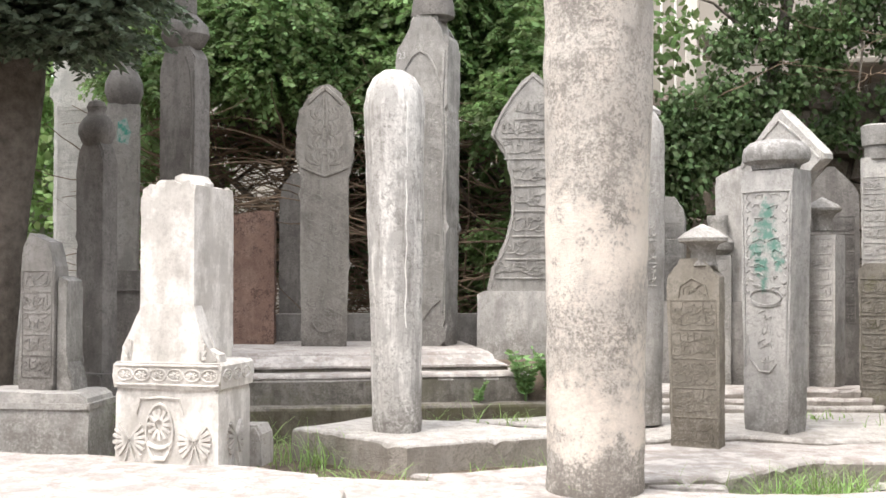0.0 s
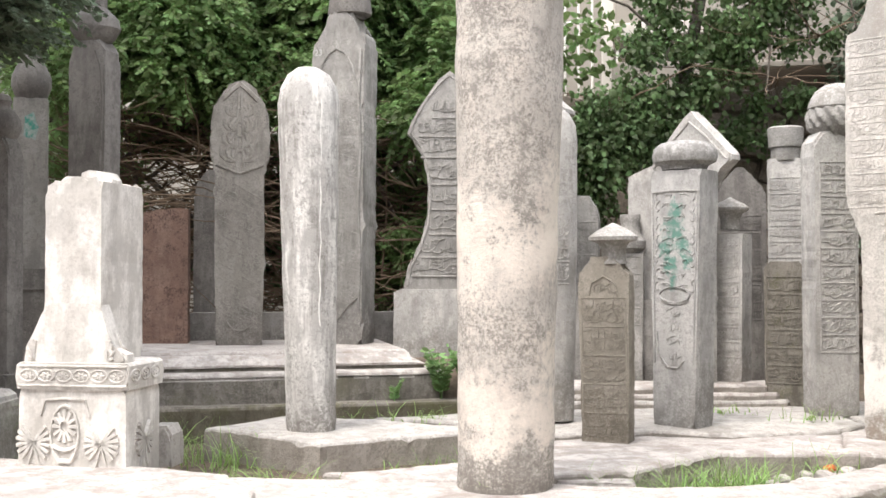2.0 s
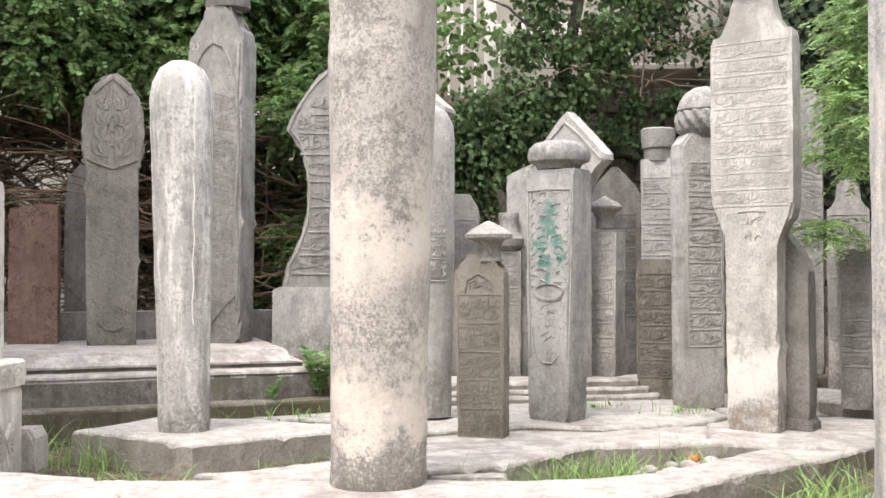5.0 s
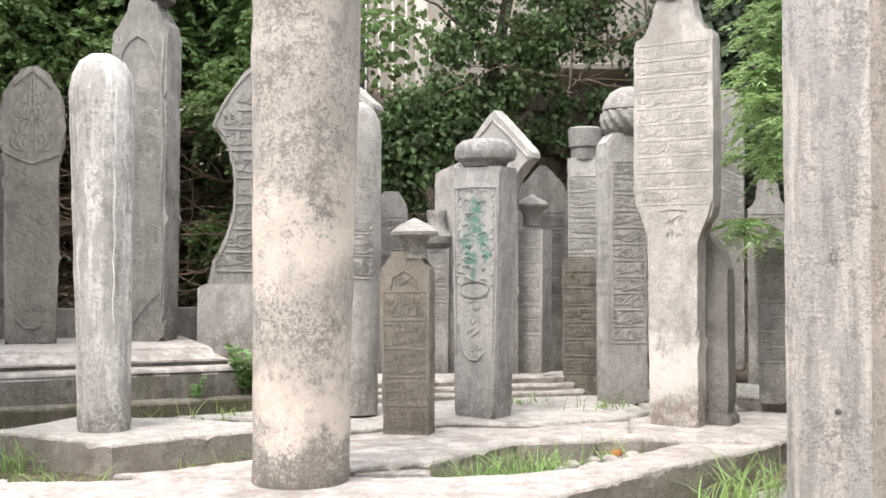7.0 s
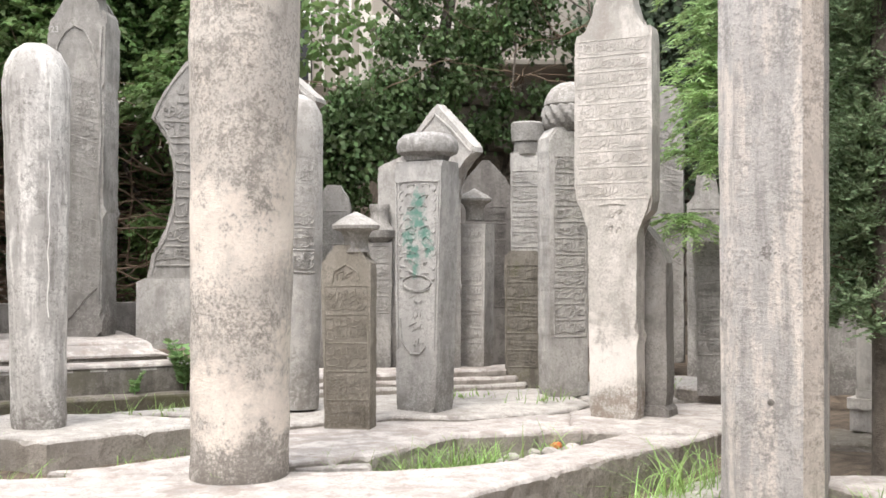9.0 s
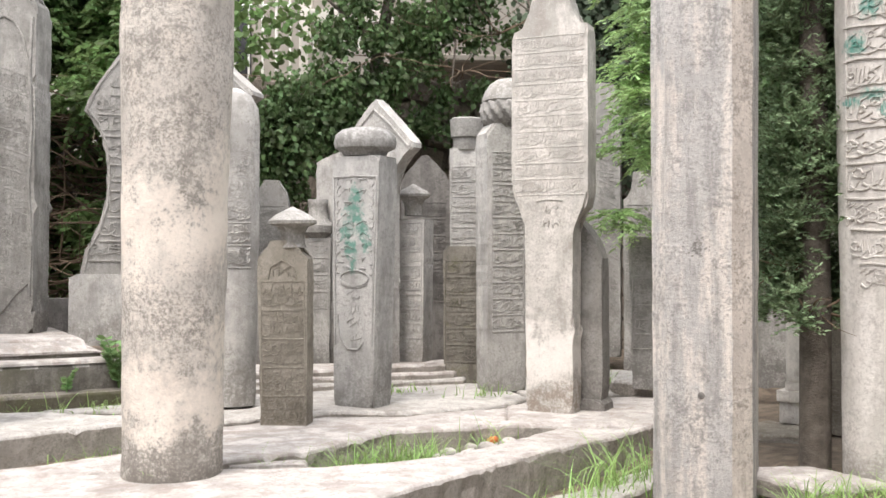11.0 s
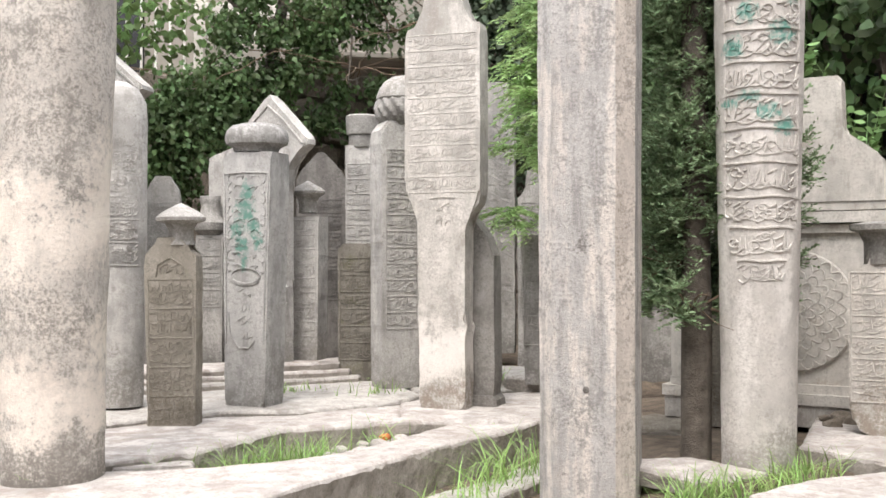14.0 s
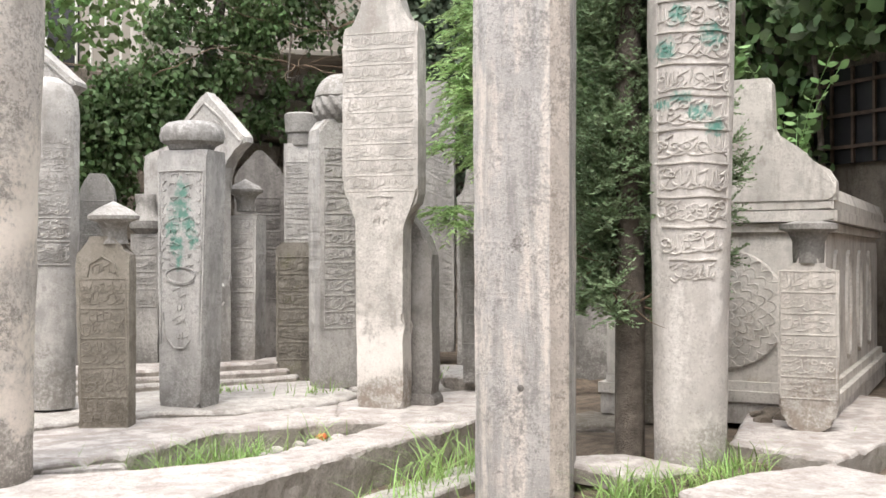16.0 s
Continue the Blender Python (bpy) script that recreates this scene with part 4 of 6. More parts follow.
# leaf-headed stone on the platform
t = headstone("headstone", -0.67, 5.84, 0.282, 4, [(-0.125, 0), (0.125, 0), (0.135, 0.5), (0.133, 1.0), (0.152, 1.02), (0.165, 1.07), (0.162, 1.13), (0.152, 1.18), (0.163, 1.24), (0.155, 1.30), (0.125, 1.345), (0.115, 1.39), (0.08, 1.425), (0.06, 1.462), (0.02, 1.485), (-0.03, 1.475), (-0.065, 1.455), (-0.08, 1.41), (-0.12, 1.375), (-0.13, 1.33), (-0.155, 1.28), (-0.162, 1.22), (-0.15, 1.16), (-0.165, 1.1), (-0.155, 1.03), (-0.133, 1.0), (-0.135, 0.5)], 0.13, M_GREY_B, "grey headstone with a pointed leaf-carved head", bevel=0.015)
s = Strokes(flat(-0.065))
for sx in (-1, 1):
    for k in range(4):
        zb, reach = 1.03 + 0.085 * k, 0.115 - 0.014 * k
        for q in range(4):
            ang = math.radians(-8 + 27 * q)
            l = reach * (1 - 0.12 * q)
            pts = [(sx * (0.022 + l * u * math.cos(ang + 0.9 * u * u)), zb + l * u * math.sin(ang + 0.9 * u * u)) for u in (0, 0.25, 0.5, 0.75, 1)]
            s.bar(pts, 0.019 - 0.002 * q, 0.0035 + 0.002 * (q % 2))
    s.bar([(sx * 0.02, 0.99), (sx * 0.016, 1.2), (sx * 0.006, 1.42)], 0.014, 0.006)
    s.bar([(sx * 0.1, 1.37), (sx * 0.05, 1.42), (0, 1.462)], 0.03, 0.008)
    s.bar([(sx * 0.13, 1.01), (sx * 0.07, 0.985), (0, 0.96)], 0.014, 0.009)
s.done("leaf_relief", M_GREY_B, t, "carved curling leaves")
inscription(t, M_GREY_B, -0.115, 0.115, 0.22, 0.95, 9, -0.065, slant=-0.55, border=False, rise=0.002)
s = Strokes(flat(-0.065))
s.bar([(-0.07, 0.14), (-0.03, 0.09), (0.02, 0.085), (0.06, 0.11), (0.07, 0.16)], 0.01, 0.008)
s.done("swag", M_GREY_B, t)

# tall capped stone on the platform
t = headstone("capped_headstone", -0.087, 5.95, 0.28, -22, [(-0.14, 0), (0.15, 0), (0.155, 0.12), (0.145, 0.2), (0.152, 0.5), (0.156, 1.2), (0.163, 1.70), (0.16, 1.75), (0.145, 1.775), (0.11, 1.78), (0.10, 1.80), (0.085, 1.9), (-0.06, 1.9), (-0.075, 1.83), (-0.09, 1.765), (-0.11, 1.735), (-0.145, 1.74), (-0.16, 1.72), (-0.165, 1.68), (-0.158, 1.2), (-0.148, 0.5)], 0.2, M_GREY, "tall grey headstone with slanting relief and a cap", bevel=0.02, rough=0.008)
cap(t, [(0.085, 0), (0.092, 0.02), (0.128, 0.028), (0.13, 0.05), (0.115, 0.16), (0.09, 0.28)], 1.87, M_DARK, "dark conical stone cap", "cap", 0.85, x=0.03)
inscription(t, M_GREY, -0.14, 0.12, 0.30, 1.45, 11, -0.10, slant=-0.33, border=False, rise=0.002)
s = Strokes(flat(-0.10))
s.bar([(-0.14, 1.45), (-0.10, 1.60), (-0.06, 1.66), (-0.01, 1.69), (0.04, 1.665), (0.09, 1.58), (0.12, 1.45)], 0.014, 0.008)
s.bar([(0.13, 0.2), (0.14, 0.5), (0.125, 0.8), (0.142, 1.1), (0.13, 1.4), (0.142, 1.68)], 0.02, 0.012)
s.bar([(-0.12, 0.05), (-0.02, 0.12), (0.06, 0.22), (0.13, 0.28)], 0.016, 0.01)
s.done("arch_relief", M_GREY, t)


def painted(text, size, parent, x, y, z):
    cu = bpy.data.curves.new("number", 'FONT')
    cu.body, cu.size = text, size
    tmp = bpy.data.objects.new("number", cu)
    scene.collection.objects.link(tmp)
    bpy.context.view_layer.update()
    me = bpy.data.meshes.new_from_object(tmp.evaluated_get(bpy.context.evaluated_depsgraph_get()))
    bpy.data.objects.remove(tmp)
    ob = put("painted_number", me, M_PAINT, parent, "small white painted number")
    ob.matrix_basis = pose(x, y, z, 90, 0, 0)


painted("23", 0.05, t, -0.145, -0.104, 1.655)

# scalloped stone on a block
SC = [(0.29, 0.30), (0.245, 0.36), (0.255, 0.42), (0.23, 0.52), (0.175, 0.60), (0.13, 0.72), (0.115, 0.85), (0.13, 1.0), (0.175, 1.10), (0.235, 1.16), (0.21, 1.22), (0.14, 1.32), (0.06, 1.42), (0, 1.46)]
t = headstone("scalloped_headstone", 0.504, 5.75, 0.122, -4, [(-0.245, 0.30)] + [(0.245, 0.30)] + SC[1:] + [(-x, z) for x, z in SC[-2:0:-1]], 0.10, M_GREY, "grey headstone with scalloped sides and a pointed head")
part("base_block", bm_prism([(-0.31, 0.04), (0.31, 0.04), (0.308, 0.395), (0.27, 0.41), (-0.27, 0.41), (-0.308, 0.395)], 0.16, 0.015, y0=-0.012), M_GREY_L, t, "plain grey marble base block")
s = Strokes(flat(-0.05))
for z0, z1, w in ((0.48, 0.56, 0.21), (0.57, 0.66, 0.16), (0.68, 0.78, 0.115), (0.80, 0.90, 0.10), (0.92, 1.02, 0.11), (1.05, 1.14, 0.16), (1.15, 1.23, 0.17), (1.24, 1.33, 0.10)):
    s.flow_line(-w, w, z0, z1, 0.005)
    s.bar([(-w, z0 - 0.008), (0, z0 - 0.008), (w, z0 - 0.008)], 0.009, 0.006)
s.bar([(x * 0.92, z if z < 1.4 else z - 0.02) for x, z in SC[2:]], 0.012, 0.007)
s.bar([(-x * 0.92, z if z < 1.4 else z - 0.02) for x, z in SC[2:]], 0.012, 0.007)
s.done("inscription", M_GREY, t, "carved relief lines with a raised border")
t.scale = (1.0, 1.0, 1.163)

# stones just behind the lichened column
t = thing("headstone", 0.88, 4.66, 0.02, -12, "pale round-topped headstone with a narrow inscription", "headstone", "headstones")
part("slab", bm_lathe(smooth_profile([(0.105, 0), (0.108, 0.06), (0.118, 0.4), (0.125, 1.0), (0.128, 1.25), (0.12, 1.34), (0.09, 1.40), (0.04, 1.43)]), 24, 0.005, 0.8), M_GREY_L, t, smooth=True)
inscription(t, M_GREY_L, -0.08, 0.10, 0.62, 1.22, 6, 0, place=lambda x, z, h: ((0.125 + h) * math.sin(x / 0.125), -(0.10 + h) * math.cos(x / 0.125), z), border=False, rise=0.002)


def gabled(x, y, z, rz, w, h, material, label, depth=0.16, drop=0.22):
    """A headstone with a pointed gable head that overhangs its narrower body."""
    o = [(-w * 0.2, 0), (w * 0.2, 0), (w * 0.2, h - drop * 1.95), (w * 0.24, h - drop * 1.6), (w * 0.34, h - drop * 1.3), (w * 0.5, h - drop * 1.1), (w * 0.5, h - drop), (0, h)]
    t = headstone("gabled_headstone", x, y, z, rz, o + [(-a, b) for a, b in o[-2:1:-1]], depth, material, label)
    s = Strokes(flat(-depth / 2))
    s.bar([(-w * 0.45, h - drop * 1.08), (-w * 0.2, h - drop * 0.56), (0, h - 0.06), (w * 0.2, h - drop * 0.56), (w * 0.45, h - drop * 1.08)], 0.014, 0.008)
    s.rows(-w * 0.3, w * 0.3, h - drop * 1.2, h - drop * 0.5, 2)
    s.rows(-w * 0.24, w * 0.24, 0.3, h - drop * 1.6, 7)
    s.done("inscription", material, t, "worn carved relief")["kind"] = "stuff"
    return t


gabled(0.98, 5.85, 0.05, -35, 0.5, 1.78, M_GREY_L, "pale gabled headstone behind a rounded one", 0.16)
gabled(1.80, 5.40, 0.05, -62, 0.58, 1.51, M_GREY_L, "pale gabled headstone with carved overhanging head", 0.08, 0.26)

headstone("headstone", 1.64, 5.80, 0.0, -28, [(-0.085, 0), (0.15, 0), (0.15, 1.30), (0.05, 1.30), (-0.085, 1.24)], 0.12, M_GREY_L, "pale plain headstone with a sloping broken top")

# small capped stone
t = headstone("small_headstone", 1.04, 4.20, -0.035, -28, panel(0.195, 0.212, 0.712, [(0.1, 0.722), (0.07, 0.74), (0.055, 0.79)]), 0.10, M_BROWN, "small brown inscribed headstone with a conical cap", lean=-0.6)
inscription(t, M_BROWN, -0.092, 0.092, 0.03, 0.62, 5, -0.05, rise=0.0026)
s = Strokes(flat(-0.05))
s.bar([(-0.06, 0.63), (-0.05, 0.68), (0, 0.71), (0.05, 0.68), (0.06, 0.63)], 0.007)
s.row(-0.045, 0.045, 0.635, 0.69)
s.done("arch_relief", M_BROWN, t)
cap(t, [(0.058, 0), (0.051, 0.02), (0.050, 0.06), (0.066, 0.088), (0.100, 0.098), (0.101, 0.112), (0.07, 0.137), (0.03, 0.158), (0.004, 0.17)], 0.76, M_GREY_L, "pale conical stone cap", x=0.032)

# copper-stained stone
t = headstone("turban_headstone", 1.45, 4.50, 0.008, -46, panel(0.20, 0.245, 1.135), 0.17, M_GREEN, "grey marble headstone with green copper stain and turban cap", bevel=0.012, lean=0.6)
cap(t, [(0.10, 0), (0.11, 0.02), (0.142, 0.035), (0.150, 0.06), (0.142, 0.095), (0.115, 0.118), (0.075, 0.128), (0.03, 0.133)], 1.14, M_GREEN, "low cushion-shaped turban cap", "turban_cap", 0.85, 0, 0, sides=36)
s = Strokes(flat(-0.085))
for z in [0.62 + 0.05 * i for i in range(9)]:
    for sx in (-1, 1):
        k = rng.uniform(-0.008, 0.008)
        s.bar([(sx * (0.085 + 0.012 * math.sin(a)), z + k + 0.02 * math.cos(a)) for a in (0, 1, 2, 3, 4)], 0.008, 0.004)
        s.bar([(sx * rng.uniform(0.02, 0.06) + 0.016 * math.cos(a * sx), z + k + 0.016 * math.sin(a)) for a in (0, 1, 2, 3)], 0.008, 0.004)
for u in range(7):
    s.bar([(-0.08 + 0.008 * u, 0.66 + 0.03 * u), (-0.055 + 0.008 * u, 0.655 + 0.03 * u)], 0.007, 0.004)
s.bar([(-0.075 + 0.075 * (1 - math.cos(a * math.pi / 6)) , 0.585 + 0.035 * math.sin(a * math.pi / 6)) for a in range(13)], 0.008, 0.006)
s.bar([(-0.07, 0.56), (-0.03, 0.545), (0.03, 0.545), (0.07, 0.56)], 0.007, 0.005)
s.bar([(-0.085, 0.42), (-0.075, 0.32), (-0.03, 0.265), (0.02, 0.265), (0.05, 0.30)], 0.008, 0.006)
s.rows(-0.03, 0.035, 0.29, 0.54, 4)
for sx in (-1, 1):
    s.bar([(sx * 0.095, 0.28), (sx * 0.1, 0.6), (sx * 0.112, 1.04)], 0.008, 0.006)
s.bar([(-0.112, 1.04), (0, 1.045), (0.112, 1.04)], 0.008, 0.006)
s.done("carving", M_GREEN, t, "carved leaf scrolls and medallion")

# second conical-capped stone, numbered
t = headstone("small_headstone", 2.015, 5.45, 0.08, -42, panel(0.17, 0.185, 0.82), 0.14, M_GREY_L, "grey headstone with a mushroom cap and painted number")
cap(t, CONE, 0.845, M_GREY_L, "mushroom-shaped stone cap")
inscription(t, M_GREY_L, -0.078, 0.078, 0.16, 0.80, 8, -0.07)
painted("25", 0.05, t, 0.01, -0.082, 0.76)

# background stones
t = headstone("headstone", 2.40, 6.35, 0.0, -18, panel(0.32, 0.32, 1.18, [(0.13, 1.24), (0.02, 1.36)]), 0.1, M_DARK, "dark pointed headstone against the rubble wall")
inscription(t, M_DARK, -0.13, 0.13, 0.4, 1.05, 6, -0.05)
t = headstone("headstone", 2.515, 5.90, 0.0, -22, panel(0.2, 0.21, 1.365), 0.12, M_GREY_L, "pale inscribed headstone with a drum cap")
cap(t, [(0.085, 0), (0.085, 0.07), (0.098, 0.08), (0.105, 0.19), (0.09, 0.2)], 1.355, M_GREY, "plain drum-shaped stone cap", "cap", 0.9)
inscription(t, M_GREY_L, -0.095, 0.095, 0.5, 1.25, 8, -0.06)
t = headstone("headstone", 2.22, 5.22, 0.0, -24, panel(0.2, 0.2, 0.72, [(0.07, 0.75)]), 0.12, M_MOSSY, "mossy brown inscribed headstone")
inscription(t, M_MOSSY, -0.09, 0.09, 0.12, 0.67, 6, -0.06)
t = headstone("turban_headstone", 2.26, 4.78, 0.015, -2, panel(0.20, 0.21, 1.30, [(0.07, 1.345)]), 0.17, M_GREY_L, "pale headstone with a swirled turban", bevel=0.012)
tb = cap(t, [(0.06, 0), (0.10, 0.02), (0.135, 0.06), (0.146, 0.105), (0.138, 0.145), (0.125, 0.16)], 1.31, M_GREY, "spirally fluted turban", "turban", 0.95, 15, 0.06, 0.045, 120)
cap(tb, [(0.128, 0), (0.138, 0.012), (0.134, 0.03), (0.122, 0.062), (0.1, 0.095), (0.06, 0.122), (0.015, 0.132)], 0.148, M_GREY_L, "smooth turban crown", "turban_crown", 0.95)
inscription(t, M_GREY_L, -0.08, 0.09, 0.3, 1.2, 11, -0.085)

# tall shouldered headstone
V = [(-0.105, 0), (0.105, 0), (0.105, 0.835), (0.118, 0.865), (0.163, 0.905), (0.175, 0.95), (0.175, 1.68), (0.168, 1.705), (0.125, 1.71), (0.112, 1.73), (0.085, 1.86), (-0.075, 1.86), (-0.10, 1.73), (-0.115, 1.695), (-0.165, 1.69), (-0.175, 1.665), (-0.175, 0.985), (-0.165, 0.945), (-0.115, 0.865)]
t = headstone("shouldered_headstone", 2.213, 4.08, 0.0, -44, V, 0.13, M_TALL, "tall warm marble headstone with narrow foot and inscribed panel", bevel=0.012)
inscription(t, M_TALL, -0.16, 0.16, 0.96, 1.66, 10, -0.065, border=False, dense=1.1, rise=0.0018)
s = Strokes(flat(-0.065))
s.rows(-0.04, 0.04, 0.80, 0.93, 2)
s.bar([(-0.06, 0.935), (0.0, 0.94), (0.06, 0.935)], 0.006)
s.done("inscription", M_TALL, t)
cap(t, [(0.075, 0), (0.085, 0.03), (0.12, 0.06), (0.12, 0.12), (0.06, 0.2)], 1.82, M_DARK, "dark stone cap", "cap", 0.8)
t = headstone("broken_headstone", 2.385, 4.135, 0.0, -44, [(-0.10, 0), (0.10, 0), (0.108, 0.1), (0.106, 0.68), (0.07, 0.77), (0.0, 0.86), (-0.10, 0.88)], 0.13, M_GREY_D, "broken grey slab standing behind a taller stone", rough=0.006)
part("footing", bm_prism([(-0.09, -0.03), (0.125, -0.03), (0.12, 0.03), (0.10, 0.05), (-0.09, 0.05)], 0.17, 0.01, 0.005), M_GREY_D, t, "rough stone footing")
t = headstone("headstone", 3.26, 5.60, 0.08, -34, panel(0.3, 0.3, 1.62, [(0.1, 1.68)]), 0.12, M_GREY, "grey headstone with slanting relief lines")
inscription(t, M_GREY, -0.14, 0.14, 0.4, 1.5, 10, -0.06, slant=-0.5, border=False)
t = headstone("small_headstone", 2.86, 4.36, 0.04, -36, panel(0.13, 0.17, 0.74), 0.11, M_GREY, "grey inscribed headstone tapering to its foot")
inscription(t, M_GREY, -0.065, 0.065, 0.2, 0.70, 7, -0.055)
t = headstone("headstone", 3.41, 5.30, 0.0, -34, panel(0.22, 0.225, 1.03, [(0.075, 1.05), (0.05, 1.2)]), 0.12, M_GREY, "grey headstone with a tapering head")
inscription(t, M_GREY, -0.1, 0.1, 0.3, 1.0, 6, -0.06)
t = headstone("small_headstone", 1.36, 6.2, 0.0, -20, panel(0.2, 0.2, 1.02, [(0.09, 1.08), (0.04, 1.16)]), 0.1, M_GREY, "grey pointed headstone in the shade")
inscription(t, M_GREY, -0.085, 0.085, 0.4, 1.0, 6, -0.05)
t = headstone("small_headstone", 1.53, 5.72, 0.0, -20, panel(0.14, 0.15, 0.80), 0.1, M_GREY, "grey headstone with an urn-shaped cap")
cap(t, [(0.05, 0), (0.085, 0.03), (0.09, 0.07), (0.06, 0.11), (0.05, 0.16), (0.058, 0.2), (0.055, 0.22)], 0.80, M_GREY, "urn-shaped stone cap", "cap")
inscription(t, M_GREY, -0.06, 0.06, 0.4, 0.78, 4, -0.05)
headstone("tomb_wall", 1.45, 5.78, 0.0, -12, [(-0.62, 0), (0.62, 0), (0.62, 0.54), (-0.62, 0.54)], 0.14, M_GREY_D, "plain grey marble tomb side slab")
t = headstone("headstone", 3.10, 3.21, -0.02, -48, panel(0.2, 0.2, 0.60, [(0.08, 0.66)]), 0.08, M_BROWN, "brown inscribed headstone behind the conifer")
inscription(t, M_BROWN, -0.09, 0.09, 0.08, 0.57, 7, -0.04)
t = headstone("headstone", 3.72, 4.5, 0.0, -40, panel(0.5, 0.5, 0.55), 0.12, M_GREY, "low grey carved tomb slab in the shade")


# ---- sarcophagus ----
def sarcophagus():
    t = thing("sarcophagus", 3.33, 3.10, -0.02, -57, "pale marble sarcophagus with carved rosette end and moulded cornice", "sarcophagus")
    L = 2.1
    def block(x, z0, z1, y0, y1, bev=0.012):
        bm = bm_prism([(-x, z0), (x, z0), (x, z1), (-x, z1)], y1 - y0, bev, 0.002, 0.06, (y0 + y1) / 2)
        return bm
    part("plinth", block(0.415, 0.0, 0.095, 0.0, L - 0.02), M_SLAB_D, t)
    part("base_moulding", block(0.425, 0.09, 0.135, -0.01, L - 0.01, 0.018), M_SARC, t)
    part("base_moulding", block(0.40, 0.13, 0.172, 0.012, L - 0.03, 0.012), M_SARC, t)
    def corner(name, xa, xb, z0, z1, y0, y1, material, bev):
        part(name, bm_prism([(xa, z0), (xb, z0), (xb, z1), (xa, z1)], y1 - y0, bev, 0.002, 0.06, (y0 + y1) / 2), material, t)
    corner("corner_post", -0.54, -0.379, 0.172, 0.78, 0.02, 0.12, M_SARC, 0.01)
    corner("corner_moulding", -0.575, -0.428, 0.092, 0.137, -0.012, 0.14, M_SARC, 0.018)
    corner("corner_plinth", -0.565, -0.418, 0.0, 0.09, 0.0, 0.14, M_SLAB_D, 0.01)
    corner("corner_moulding", -0.545, -0.403, 0.136, 0.174, 0.01, 0.13, M_SARC, 0.012)
    chest = part("chest", block(0.375, 0.16, 0.80, 0.03, L - 0.05), M_SARC, t)
    part("cornice", block(0.40, 0.79, 0.825, 0.01, L - 0.03, 0.01), M_SARC, t)
    part("cornice", block(0.425, 0.83, 0.875, -0.01, L - 0.01, 0.012), M_SARC, t)
    part("cornice", block(0.41, 0.88, 0.915, 0.0, L - 0.02, 0.008), M_SARC, t)
    part("end_panel", bm_prism([(-0.42, 0.915), (0.42, 0.915), (0.42, 0.99), (0.39, 1.04), (0.33, 1.06), (0.30, 1.11), (0.25, 1.135), (0.22, 1.17), (0.18, 1.18), (0.175, 1.40), (0.16, 1.42), (-0.16, 1.42), (-0.175, 1.40), (-0.18, 1.18), (-0.22, 1.17), (-0.25, 1.135), (-0.30, 1.11), (-0.33, 1.06), (-0.39, 1.04), (-0.42, 0.99)], 0.09, 0.012, 0.003, y0=0.04), M_SARC, t, "shaped end crest with a stub")
    part("lid", bm_prism([(-0.41, 0.915), (0.41, 0.915), (0.39, 0.97), (0.15, 1.05), (-0.15, 1.05), (-0.39, 0.97)], L - 0.12, 0.01, 0.003, y0=0.03 + L / 2), M_SARC, t)
    disc = part("rosette", bm_lathe([(0.245, 0), (0.25, 0.006), (0.245, 0.014), (0.235, 0.0155), (0.1, 0.0155)], 48), M_SARC, t, "round fan-scaled rosette", smooth=False)
    disc.matrix_basis = pose(-0.02, 0.031, 0.47, 90, 0, 0)
    s = Strokes(flat(0.0145))
    for ring in range(6):
        r = 0.02 + 0.039 * ring
        n = 5 + ring * 4
        for i in range(n):
            a0 = 2 * math.pi * (i + 0.5 * (ring % 2)) / n
            w = math.pi / n
            pts = [(-0.02 + (r + (0.03 * (1 - abs(u) ** 2))) * math.sin(a0 + u * w), 0.47 + (r + 0.03 * (1 - abs(u) ** 2)) * math.cos(a0 + u * w)) for u in (-1, -0.5, 0, 0.5, 1)]
            s.bar(pts, 0.007, 0.0014)
    s.done("rosette_relief", M_SARC, t)["kind"] = "stuff"
    side = Strokes(lambda x, z, h: (0.375 + h, x, z))
    for c in (0.30, 0.72, 1.14, 1.56):
        side.bar([(c + 0.08 * math.cos(a * math.pi / 8), 0.47 + 0.24 * math.sin(a * math.pi / 8)) for a in range(17)], 0.02, 0.012)
        side.rows(c - 0.05, c + 0.05, 0.30, 0.64, 4)
    side.done("side_relief", M_SARC, chest, "carved oval medallions")


sarcophagus()

# small headstone in front of the sarcophagus
t = headstone("small_headstone", 3.27, 2.63, 0.055, -52, [(-0.055, -0.035), (0.055, -0.035), (0.066, -0.005), (0.094, 0.025), (0.105, 0.07), (0.108, 0.56), (0.07, 0.575), (0.03, 0.585), (0.02, 0.68), (-0.02, 0.68), (-0.03, 0.585), (-0.07, 0.575), (-0.108, 0.56), (-0.105, 0.07), (-0.094, 0.025), (-0.066, -0.005)], 0.09, M_WARM, "small pale inscribed headstone with a flat mushroom cap")
inscription(t, M_WARM, -0.098, 0.098, 0.09, 0.56, 6, -0.045, rise=0.0026)
cap(t, [(0.055, 0), (0.058, 0.08), (0.075, 0.115), (0.105, 0.125), (0.105, 0.145), (0.05, 0.155)], 0.59, M_GREY, "flat mushroom cap")

